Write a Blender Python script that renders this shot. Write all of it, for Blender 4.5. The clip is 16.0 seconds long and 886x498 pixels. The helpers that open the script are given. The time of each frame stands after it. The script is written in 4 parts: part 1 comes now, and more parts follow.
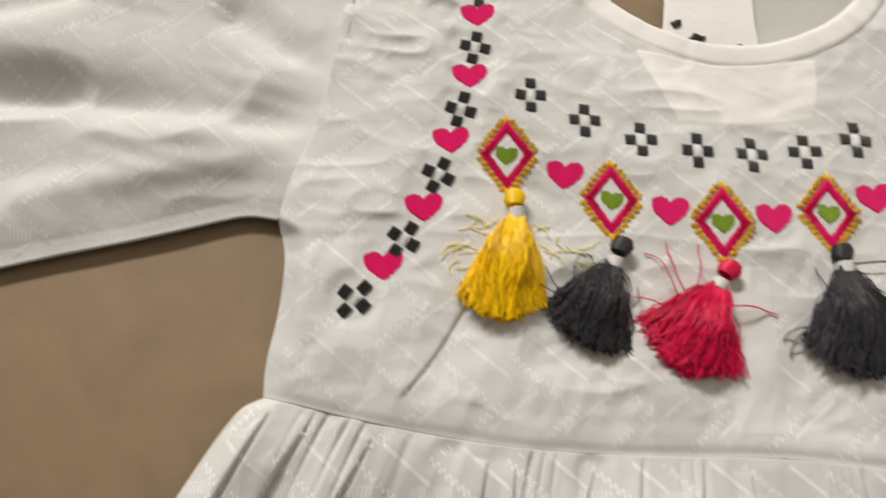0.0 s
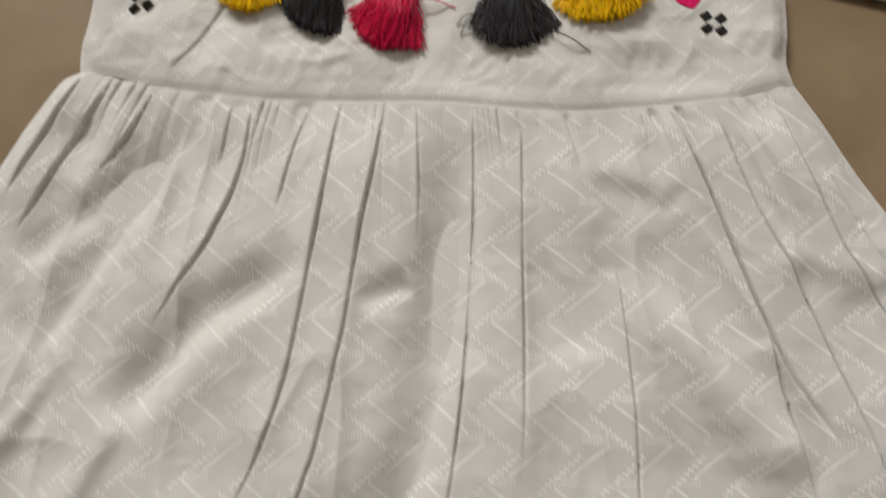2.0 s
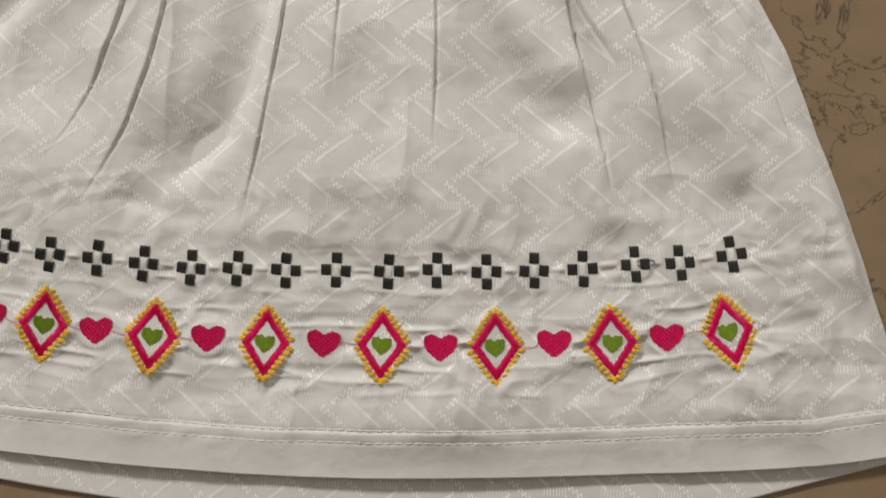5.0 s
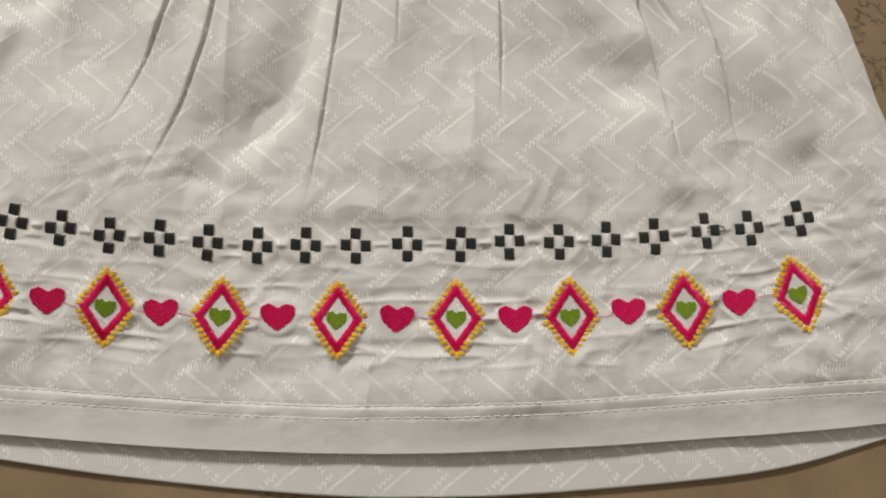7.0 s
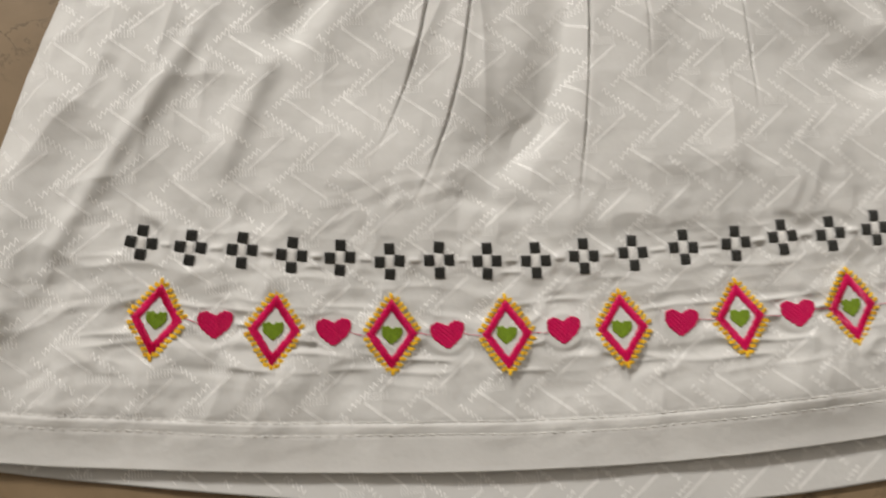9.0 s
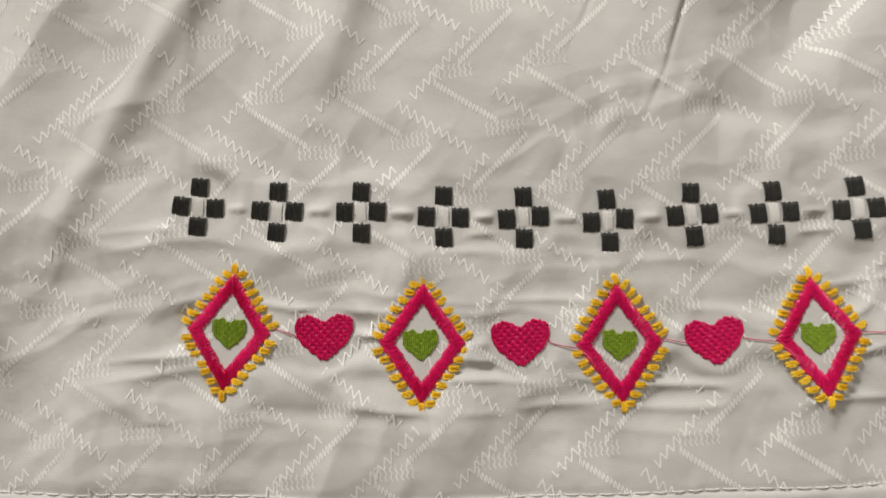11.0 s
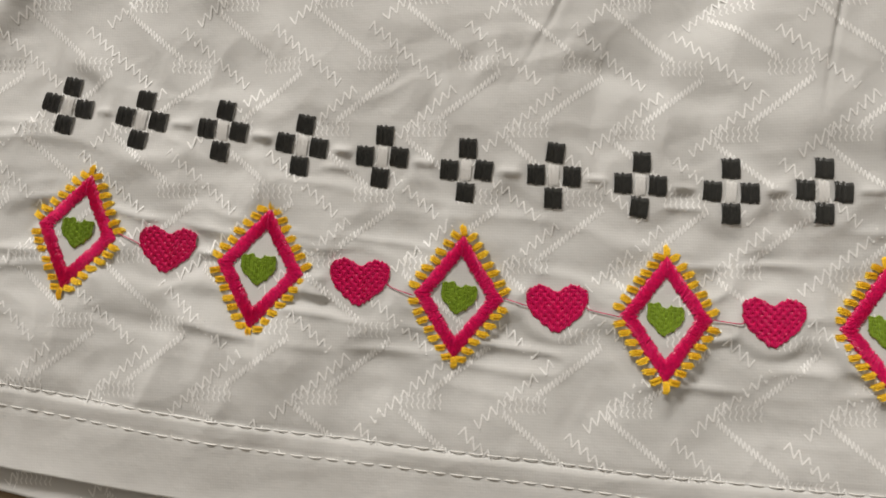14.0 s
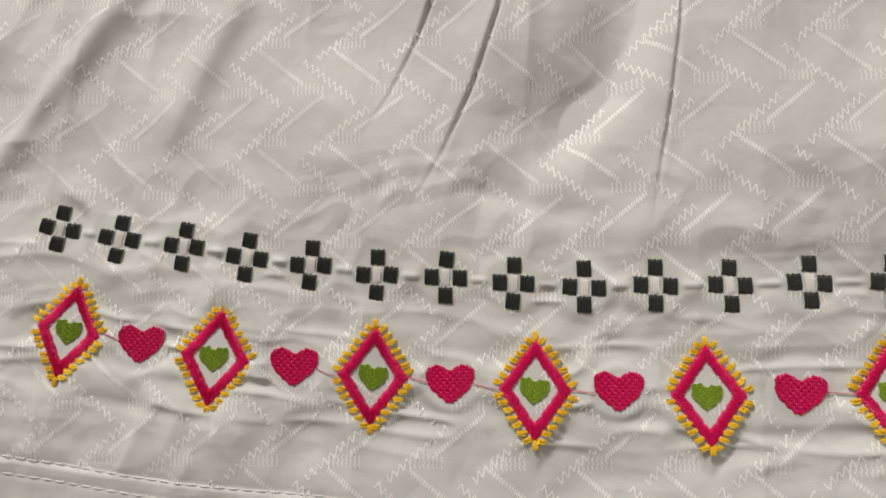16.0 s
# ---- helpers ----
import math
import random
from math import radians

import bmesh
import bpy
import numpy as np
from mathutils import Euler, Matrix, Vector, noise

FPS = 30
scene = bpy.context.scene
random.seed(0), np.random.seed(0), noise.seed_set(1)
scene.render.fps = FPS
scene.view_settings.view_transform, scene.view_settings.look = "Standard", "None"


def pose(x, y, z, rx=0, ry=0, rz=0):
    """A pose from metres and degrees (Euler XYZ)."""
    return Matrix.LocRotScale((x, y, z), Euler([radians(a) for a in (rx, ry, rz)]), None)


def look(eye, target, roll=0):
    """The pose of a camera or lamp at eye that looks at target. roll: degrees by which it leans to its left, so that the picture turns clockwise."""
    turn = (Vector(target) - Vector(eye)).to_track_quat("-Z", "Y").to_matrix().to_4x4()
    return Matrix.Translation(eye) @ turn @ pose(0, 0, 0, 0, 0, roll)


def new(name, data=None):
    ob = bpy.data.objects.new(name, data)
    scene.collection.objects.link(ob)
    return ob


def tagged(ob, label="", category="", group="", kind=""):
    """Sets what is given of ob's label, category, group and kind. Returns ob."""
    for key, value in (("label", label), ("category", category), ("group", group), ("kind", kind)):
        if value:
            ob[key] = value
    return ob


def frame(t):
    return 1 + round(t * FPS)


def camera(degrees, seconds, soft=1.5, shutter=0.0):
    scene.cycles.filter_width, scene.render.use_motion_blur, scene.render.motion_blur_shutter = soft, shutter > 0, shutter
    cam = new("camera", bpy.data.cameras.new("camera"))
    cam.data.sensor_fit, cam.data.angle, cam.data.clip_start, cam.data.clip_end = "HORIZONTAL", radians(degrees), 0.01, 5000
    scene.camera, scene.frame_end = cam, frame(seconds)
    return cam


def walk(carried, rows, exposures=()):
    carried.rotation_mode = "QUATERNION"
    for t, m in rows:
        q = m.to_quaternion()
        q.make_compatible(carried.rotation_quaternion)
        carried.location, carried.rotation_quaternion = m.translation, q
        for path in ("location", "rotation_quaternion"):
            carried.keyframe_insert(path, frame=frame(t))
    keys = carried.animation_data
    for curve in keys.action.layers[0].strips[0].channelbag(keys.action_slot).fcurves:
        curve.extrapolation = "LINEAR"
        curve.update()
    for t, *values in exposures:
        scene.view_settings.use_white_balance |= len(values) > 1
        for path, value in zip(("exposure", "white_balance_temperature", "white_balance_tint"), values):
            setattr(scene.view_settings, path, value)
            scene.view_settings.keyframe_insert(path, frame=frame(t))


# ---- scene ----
cam = camera(67.50, 16.0, soft=1.7, shutter=0.5)
PATH = [
    (0, -0.00295, 0.00629, 0.18215, 19.358, -1.015, 1.303),
    (0.5, 0.02357, -0.00518, 0.19210, 17.159, -0.282, 0.116),
    (1, 0.04691, -0.02730, 0.20818, 14.429, -1.001, -0.909),
    (1.5, 0.06628, -0.04731, 0.22555, 11.186, 0.416, -1.255),
    (2, 0.09119, -0.08095, 0.23009, 10.674, 0.882, 0.772),
    (2.5, 0.10466, -0.10561, 0.22967, 8.841, 1.231, 1.577),
    (3, 0.11937, -0.13213, 0.23063, 8.215, 1.455, 2.208),
    (3.5, 0.13314, -0.15817, 0.23940, 8.026, 2.113, 2.441),
    (4, 0.15063, -0.17592, 0.24520, 8.103, 1.872, 1.586),
    (4.5, 0.15961, -0.18390, 0.24252, 5.450, 1.295, 2.026),
    (7, 0.12417, -0.19623, 0.23636, 4.414, -1.491, 0.151),
    (7.5, 0.10078, -0.19440, 0.23948, 3.099, -2.641, 0.623),
    (8, 0.07592, -0.19186, 0.24093, 2.805, -2.207, -2.007),
    (8.5, 0.05087, -0.20086, 0.23730, 4.617, -1.412, -2.950),
    (9, 0.02378, -0.19917, 0.23235, 7.209, -2.216, -4.426),
    (9.5, 0.00565, -0.19895, 0.20733, 10.504, -1.842, -7.348),
    (10, -0.01414, -0.19677, 0.17847, 9.096, 0.454, -7.761),
    (12.5, -0.01175, -0.18509, 0.12521, 3.847, 2.363, -3.049),
    (13, -0.00196, -0.19412, 0.12691, 5.136, 2.093, -2.264),
    (13.5, 0.01242, -0.20026, 0.13294, 5.646, 2.865, -0.538),
    (14, 0.02273, -0.20322, 0.13432, 6.137, 4.614, 1.807),
    (14.5, 0.02595, -0.20568, 0.13795, 7.915, 4.602, 3.267),
    (15, 0.02708, -0.20318, 0.14705, 8.857, 4.677, 2.735),
    (15.5, 0.04545, -0.19950, 0.15786, 9.861, 4.544, 0.775),
    (16, 0.04489, -0.19054, 0.16793, 7.912, 4.483, 0.045),
]
EXPOSURES = [(0, 0.04), (1.5, -0.04), (2.0, -0.18), (2.5, -0.32), (3.5, -0.25), (4.5, -0.1), (7.0, 0.0), (8.5, 0.0), (10.0, -0.05), (12.5, -0.07), (16.0, -0.05)]
walk(cam, [(row[0], pose(*row[1:])) for row in PATH], EXPOSURES)

import functools

# ---- light: two tube lamps high on the walls of a closed plain room ----
world = bpy.data.worlds.new("room_air")
scene.world = world
world.use_nodes = True
world.node_tree.nodes["Background"].inputs[0].default_value = (1.0, 0.95, 0.88, 1)
world.node_tree.nodes["Background"].inputs[1].default_value = 0.02
lamp_data = bpy.data.lights.new("wall_lamp_light", "AREA")
lamp_data.shape, lamp_data.size, lamp_data.size_y = "RECTANGLE", 1.2, 0.3
lamp_data.energy, lamp_data.color = 73.0, (1.0, 0.957, 0.9)
lamp_light = new("wall_lamp_light", lamp_data)
lamp_light.matrix_world = look((-0.85, 2.0, 1.6), (0.08, -0.05, 0.0))


second_data = bpy.data.lights.new("side_lamp_light", "AREA")
second_data.shape, second_data.size, second_data.size_y = "RECTANGLE", 1.2, 0.3
second_data.energy, second_data.color = 6.5, (1.0, 0.957, 0.9)
second_light = new("side_lamp_light", second_data)
second_light.matrix_world = look((2.1, 0.9, 1.95), (0.08, -0.05, 0.0))


# ---- small helpers ----
def mesh_object(name, verts, faces, material, parent=None, label="", smooth=True):
    me = bpy.data.meshes.new(name)
    me.from_pydata([tuple(map(float, v)) for v in verts], [], [tuple(map(int, f)) for f in faces])
    if smooth:
        me.polygons.foreach_set("use_smooth", [True] * len(me.polygons))
    me.materials.append(material)
    me.update()
    ob = new(name, me)
    if parent is not None:
        ob.parent = parent
    if label:
        ob["label"] = label
    return ob


def part(name, me, parent, m=None, label=""):
    """A part on shared mesh data under a thing or a part."""
    ob = new(name, me)
    ob.parent = parent
    if m is not None:
        ob.matrix_basis = m
    if label:
        ob["label"] = label
    return ob


def mesh_data(name, verts, faces, material, smooth=True):
    me = bpy.data.meshes.new(name)
    me.from_pydata([tuple(map(float, v)) for v in verts], [], [tuple(map(int, f)) for f in faces])
    if smooth:
        me.polygons.foreach_set("use_smooth", [True] * len(me.polygons))
    me.materials.append(material)
    me.update()
    return me


def lattice_noise(x, y, scale, seed):
    """Smooth value noise between -1 and 1; scale is the size of a cell in metres."""
    rng = np.random.RandomState(seed)
    table = rng.uniform(-1, 1, (64, 64))
    fx, fy = x / scale + 31.7, y / scale + 17.3
    ix, iy = np.floor(fx).astype(int), np.floor(fy).astype(int)
    tx, ty = fx - ix, fy - iy
    tx, ty = tx * tx * tx * (tx * (tx * 6 - 15) + 10), ty * ty * ty * (ty * (ty * 6 - 15) + 10)
    a, b = table[ix % 64, iy % 64], table[(ix + 1) % 64, iy % 64]
    c, d = table[ix % 64, (iy + 1) % 64], table[(ix + 1) % 64, (iy + 1) % 64]
    return (a * (1 - tx) + b * tx) * (1 - ty) + (c * (1 - tx) + d * tx) * ty


def crease_noise(x, y, scale, seed):
    """Noise with sharp ridges, 0 to 1, for crumpled cloth."""
    wx = x + 0.35 * scale * lattice_noise(x, y, scale * 1.3, seed + 50)
    wy = y + 0.35 * scale * lattice_noise(x, y, scale * 1.3, seed + 51)
    return 1 - np.abs(lattice_noise(wx, wy, scale, seed))


def crumple(x, y, scale, seed, squeeze=1.0):
    """Straight pressed creases in several directions, each in patches; about -0.5 to 0.5."""
    rng = random.Random(seed)
    total = np.zeros(np.shape(x))
    for k in range(3):
        a = math.pi * (k + rng.random()) / 3
        wave = (x * math.cos(a) + y * squeeze * math.sin(a)) / (scale * rng.uniform(0.75, 1.35)) + 0.55 * lattice_noise(x, y, scale * 2.2, seed + k)
        tri = np.abs(2 * (wave - np.floor(wave)) - 1)
        total = total + (tri - 0.5) * np.clip(1.6 * lattice_noise(x, y, scale * 1.7, seed + 20 + k), 0, 1)
    return 0.6 * total


def smooth_step(a, b, x):
    t = np.clip((x - a) / (b - a), 0, 1)
    return t * t * (3 - 2 * t)


def resample(points, n):
    """n points at even steps along a softly rounded polyline."""
    p = np.array(points, float)
    for _ in range(2):
        q = np.empty((2 * len(p) - 2, 2))
        q[0::2], q[1::2] = 0.75 * p[:-1] + 0.25 * p[1:], 0.25 * p[:-1] + 0.75 * p[1:]
        p = np.vstack([p[:1], q, p[-1:]])
    d = np.concatenate([[0], np.cumsum(np.hypot(*np.diff(p, axis=0).T))])
    s = np.linspace(0, d[-1], n)
    return np.stack([np.interp(s, d, p[:, 0]), np.interp(s, d, p[:, 1])], 1)


def line_distance(x, y, points):
    """Signed distance to a polyline (positive on its right hand), and how far along it, 0 to 1."""
    p = resample(points, 10)
    best = np.full(np.shape(x), 1e9)
    sign, along = np.zeros(np.shape(x)), np.zeros(np.shape(x))
    n = len(p) - 1
    for i in range(n):
        ax, ay = p[i]
        bx, by = p[i + 1] - p[i]
        l2 = bx * bx + by * by
        raw = ((x - ax) * bx + (y - ay) * by) / l2
        t = np.clip(raw, 0, 1)
        d = np.hypot(x - ax - t * bx, y - ay - t * by)
        near = d < best
        best = np.where(near, d, best)
        sign = np.where(near, np.sign((x - ax) * by - (y - ay) * bx), sign)
        along = np.where(near, (i + t) / n, along)
    return best * sign, along


def inside(x, y, poly):
    p = np.array(poly)
    hit = np.zeros(np.shape(x), bool)
    j = len(p) - 1
    for i in range(len(p)):
        (xi, yi), (xj, yj) = p[i], p[j]
        if yi != yj:
            hit ^= ((yi > y) != (yj > y)) & (x < (xj - xi) * (y - yi) / (yj - yi) + xi)
        j = i
    return hit


def patch(bottom, top, left, right, nu, nv):
    """A sheet of nu x nv places between four border lines (left and right run from the top down)."""
    u, v = np.linspace(0, 1, nu)[None, :, None], np.linspace(0, 1, nv)[:, None, None]
    b, t, l, r = resample(bottom, nu)[None], resample(top, nu)[None], resample(left, nv)[:, None], resample(right, nv)[:, None]
    return (1 - v) * t + v * b + (1 - u) * l + u * r - ((1 - u) * (1 - v) * t[:, :1] + u * (1 - v) * t[:, -1:] + (1 - u) * v * b[:, :1] + u * v * b[:, -1:])


def cloth_sheet(name, grid, z, material, parent, label="", rim=0.0008):
    """A cloth panel from a grid of places and heights, with its edges turned under."""
    nv, nu = z.shape
    verts = np.concatenate([grid, z[..., None]], -1).reshape(-1, 3)
    idx = np.arange(nu * nv).reshape(nv, nu)
    faces = np.stack([idx[1:, :-1], idx[1:, 1:], idx[:-1, 1:], idx[:-1, :-1]], -1).reshape(-1, 4).tolist()
    ring = np.concatenate([idx[0, :-1], idx[:-1, -1], idx[-1, :0:-1], idx[:0:-1, 0]])
    low = verts[ring] * [1, 1, 0] + np.stack([0 * ring, 0 * ring, np.maximum(verts[ring, 2] - rim, 0.0003)], 1)
    base = len(verts)
    n = len(ring)
    for k in range(n):
        faces.append((ring[k], ring[(k + 1) % n], base + (k + 1) % n, base + k))
    return mesh_object(name, np.vstack([verts, low]), faces, material, parent, label)


# ---- materials ----
def material(name, colour, rough=0.6, spec=0.4):
    m = bpy.data.materials.new(name)
    m.use_nodes = True
    b = m.node_tree.nodes["Principled BSDF"]
    b.inputs["Base Color"].default_value = (*colour, 1)
    b.inputs["Roughness"].default_value = rough
    b.inputs["Specular IOR Level"].default_value = spec
    return m, m.node_tree.nodes, m.node_tree.links, b


def cloth_material(name, dark, light, weave=0.07):
    m, n, l, b = material(name, light, 0.82, 0.25)
    place = n.new("ShaderNodeTexCoord")
    big = n.new("ShaderNodeTexNoise")
    big.inputs["Scale"].default_value, big.inputs["Detail"].default_value = 28, 5
    l.new(place.outputs["Object"], big.inputs["Vector"])
    ramp = n.new("ShaderNodeValToRGB")
    ramp.color_ramp.elements[0].color, ramp.color_ramp.elements[1].color = (*dark, 1), (*light, 1)
    ramp.color_ramp.elements[0].position, ramp.color_ramp.elements[1].position = 0.3, 0.62
    l.new(big.outputs["Fac"], ramp.inputs["Fac"])
    l.new(ramp.outputs["Color"], b.inputs["Base Color"])
    # weave: two crossed sets of threads, a little uneven
    heights = []
    for axis, scale in ((0, 620), (1, 560)):
        w = n.new("ShaderNodeTexWave")
        w.bands_direction = "XY"[axis]
        w.inputs["Scale"].default_value, w.inputs["Distortion"].default_value = scale, 1.5
        w.inputs["Detail"].default_value, w.inputs["Detail Scale"].default_value = 2, 0.6
        l.new(place.outputs["Object"], w.inputs["Vector"])
        heights.append(w)
    mix = n.new("ShaderNodeMath")
    mix.operation = "ADD"
    l.new(heights[0].outputs["Fac"], mix.inputs[0])
    l.new(heights[1].outputs["Fac"], mix.inputs[1])
    bump = n.new("ShaderNodeBump")
    bump.inputs["Strength"].default_value, bump.inputs["Distance"].default_value = weave, 0.00012
    l.new(mix.outputs[0], bump.inputs["Height"])
    fine = n.new("ShaderNodeTexNoise")
    fine.inputs["Scale"].default_value, fine.inputs["Detail"].default_value = 260, 4
    l.new(place.outputs["Object"], fine.inputs["Vector"])
    bump2 = n.new("ShaderNodeBump")
    bump2.inputs["Strength"].default_value, bump2.inputs["Distance"].default_value = 0.35, 0.0006
    l.new(fine.outputs["Fac"], bump2.inputs["Height"])
    l.new(bump.outputs["Normal"], bump2.inputs["Normal"])
    l.new(bump2.outputs["Normal"], b.inputs["Normal"])
    b.inputs["Sheen Weight"].default_value = 0.15
    return m


def thread_material(name, colour, rough=0.5, spread=0.3, spec=0.22, grain=False):
    """Thread whose single strands differ a little in tone."""
    m, n, l, b = material(name, colour, rough, spec)
    geo = n.new("ShaderNodeNewGeometry")
    tone = n.new("ShaderNodeMapRange")
    tone.inputs["To Min"].default_value, tone.inputs["To Max"].default_value = 1 - spread, 1 + spread * 0.6
    if grain:
        place = n.new("ShaderNodeTexCoord")
        t = n.new("ShaderNodeTexNoise")
        t.inputs["Scale"].default_value, t.inputs["Detail"].default_value = 2600, 4
        l.new(place.outputs["Object"], t.inputs["Vector"])
        tone.inputs["From Min"].default_value, tone.inputs["From Max"].default_value = 0.3, 0.7
        l.new(t.outputs["Fac"], tone.inputs["Value"])
    else:
        l.new(geo.outputs["Random Per Island"], tone.inputs["Value"])
    mul = n.new("ShaderNodeVectorMath")
    mul.operation = "SCALE"
    mul.inputs[0].default_value = colour
    l.new(tone.outputs["Result"], mul.inputs["Scale"])
    l.new(mul.outputs["Vector"], b.inputs["Base Color"])
    return m


def floor_material():
    m, n, l, b = material("worn_brown_floor", (0.2, 0.14, 0.08), 0.55, 0.35)
    place = n.new("ShaderNodeTexCoord")

    def noise_node(scale, detail, rough=0.55, dist=0.0):
        t = n.new("ShaderNodeTexNoise")
        t.inputs["Scale"].default_value, t.inputs["Detail"].default_value = scale, detail
        t.inputs["Roughness"].default_value, t.inputs["Distortion"].default_value = rough, dist
        l.new(place.outputs["Object"], t.inputs["Vector"])
        return t
    big, mid = noise_node(7, 4), noise_node(45, 6, 0.6, 0.4)
    ramp = n.new("ShaderNodeValToRGB")
    ramp.color_ramp.elements[0].color, ramp.color_ramp.elements[0].position = (0.185, 0.128, 0.072, 1), 0.3
    ramp.color_ramp.elements[1].color, ramp.color_ramp.elements[1].position = (0.30, 0.218, 0.132, 1), 0.7
    mixv = n.new("ShaderNodeMath")
    mixv.operation = "MULTIPLY_ADD"
    mixv.inputs[1].default_value = 0.45
    l.new(mid.outputs["Fac"], mixv.inputs[0])
    half = n.new("ShaderNodeMath")
    half.operation = "MULTIPLY"
    half.inputs[1].default_value = 0.55
    l.new(big.outputs["Fac"], half.inputs[0])
    l.new(half.outputs[0], mixv.inputs[2])
    l.new(mixv.outputs[0], ramp.inputs["Fac"])
    # dark hairline cracks and stains, in patches
    crack = noise_node(16, 7, 0.62, 1.6)
    line = n.new("ShaderNodeValToRGB")
    e = line.color_ramp.elements
    e[0].position, e[0].color = 0.488, (0, 0, 0, 1)
    e[1].position, e[1].color = 0.512, (0, 0, 0, 1)
    mid_stop = e.new(0.5)
    mid_stop.color = (1, 1, 1, 1)
    l.new(crack.outputs["Fac"], line.inputs["Fac"])
    worn = []
    for wx, wy, wr in ((0.345, -0.115, 0.11), (0.12, -0.3, 0.08), (-0.14, -0.06, 0.05)):
        dist = n.new("ShaderNodeVectorMath")
        dist.operation = "DISTANCE"
        dist.inputs[1].default_value = (wx, wy, 0)
        l.new(place.outputs["Object"], dist.inputs[0])
        g = n.new("ShaderNodeMapRange")
        g.inputs["From Min"].default_value, g.inputs["From Max"].default_value = wr, wr * 0.6
        l.new(dist.outputs["Value"], g.inputs["Value"])
        worn.append(g)
    two = n.new("ShaderNodeMath")
    two.operation = "MAXIMUM"
    l.new(worn[0].outputs["Result"], two.inputs[0])
    l.new(worn[1].outputs["Result"], two.inputs[1])
    gate = n.new("ShaderNodeMath")
    gate.operation = "MAXIMUM"
    l.new(two.outputs[0], gate.inputs[0])
    l.new(worn[2].outputs["Result"], gate.inputs[1])
    amount = n.new("ShaderNodeMath")
    amount.operation = "MULTIPLY"
    l.new(line.outputs["Color"], amount.inputs[0])
    l.new(gate.outputs[0], amount.inputs[1])
    mix = n.new("ShaderNodeMix")
    mix.data_type = "RGBA"
    mix.inputs["B"].default_value = (0.07, 0.045, 0.025, 1)
    l.new(amount.outputs[0], mix.inputs["Factor"])
    l.new(ramp.outputs["Color"], mix.inputs["A"])
    l.new(mix.outputs["Result"], b.inputs["Base Color"])
    bump = n.new("ShaderNodeBump")
    bump.inputs["Strength"].default_value, bump.inputs["Distance"].default_value = 0.3, 0.0008
    l.new(mid.outputs["Fac"], bump.inputs["Height"])
    l.new(bump.outputs["Normal"], b.inputs["Normal"])
    return m


def plaster_material(name, colour):
    m, n, l, b = material(name, colour, 0.9, 0.2)
    place = n.new("ShaderNodeTexCoord")
    t = n.new("ShaderNodeTexNoise")
    t.inputs["Scale"].default_value, t.inputs["Detail"].default_value = 40, 6
    l.new(place.outputs["Object"], t.inputs["Vector"])
    bump = n.new("ShaderNodeBump")
    bump.inputs["Strength"].default_value, bump.inputs["Distance"].default_value = 0.2, 0.002
    l.new(t.outputs["Fac"], bump.inputs["Height"])
    l.new(bump.outputs["Normal"], b.inputs["Normal"])
    return m


COTTON = cloth_material("white_cotton", (0.60, 0.597, 0.581), (0.655, 0.65, 0.633))
# thin single layer; its grey also holds the shade inside the neck opening
SHADED_LINING = cloth_material("shaded_thin_cotton", (0.5, 0.495, 0.47), (0.56, 0.55, 0.52))
DOUBLE = cloth_material("doubled_white_cotton", (0.80, 0.785, 0.75), (0.84, 0.825, 0.79))
HEM_CLOTH = cloth_material("hemmed_white_cotton", (0.645, 0.641, 0.624), (0.70, 0.695, 0.677))
FIGURE = thread_material("white_woven_figure", (0.94, 0.935, 0.92), 0.5, 0.03, 0.4)
STITCH = thread_material("white_sewing_thread", (0.8, 0.79, 0.76), 0.5, 0.1)
PINK = thread_material("pink_silk_thread", (0.66, 0.010, 0.118), 0.42, 0.35, 0.35, True)
PINK_FLAT = thread_material("bright_pink_thread", (0.72, 0.014, 0.16), 0.45, 0.12, 0.3, True)
PINK_SATIN = thread_material("pink_satin_thread", (0.74, 0.012, 0.135), 0.32, 0.35, 0.5, True)
GREEN = thread_material("green_silk_thread", (0.23, 0.34, 0.03), 0.48, 0.35, 0.25, True)
YELLOW = thread_material("yellow_silk_thread", (1.0, 0.68, 0.05), 0.34, 0.2, 0.5, True)
BLACK = thread_material("charcoal_silk_thread", (0.046, 0.046, 0.042), 0.36, 0.5, 0.5, True)
TASSEL_YELLOW = thread_material("yellow_tassel_thread", (1.0, 0.64, 0.004), 0.3, 0.3, 0.4)
TASSEL_BLACK = thread_material("charcoal_tassel_thread", (0.04, 0.04, 0.044), 0.42, 0.5, 0.35)
TASSEL_PINK = thread_material("crimson_tassel_thread", (0.68, 0.004, 0.068), 0.34, 0.35, 0.4)
PALE_YELLOW = thread_material("pale_yellow_thread", (0.9, 0.8, 0.34), 0.6, 0.15)
WHITE_WRAP = thread_material("white_wrap_thread", (0.78, 0.77, 0.75), 0.45, 0.15)
FLOOR = floor_material()
WALL = plaster_material("plain_wall_paint", (0.42, 0.40, 0.37))
CEILING = plaster_material("plain_ceiling_paint", (0.75, 0.74, 0.71))

# ---- the closed room ----
ROOM = (-2.2, 2.4, -2.3, 2.3, 2.5)


def slab(name, x0, x1, y0, y1, z0, z1, mat, label, category):
    v = [(x, y, z) for z in (z0, z1) for y in (y0, y1) for x in (x0, x1)]
    f = [(0, 2, 3, 1), (4, 5, 7, 6), (0, 1, 5, 4), (2, 6, 7, 3), (0, 4, 6, 2), (1, 3, 7, 5)]
    return tagged(mesh_object(name, v, f, mat, smooth=False), label, category, kind="structure")


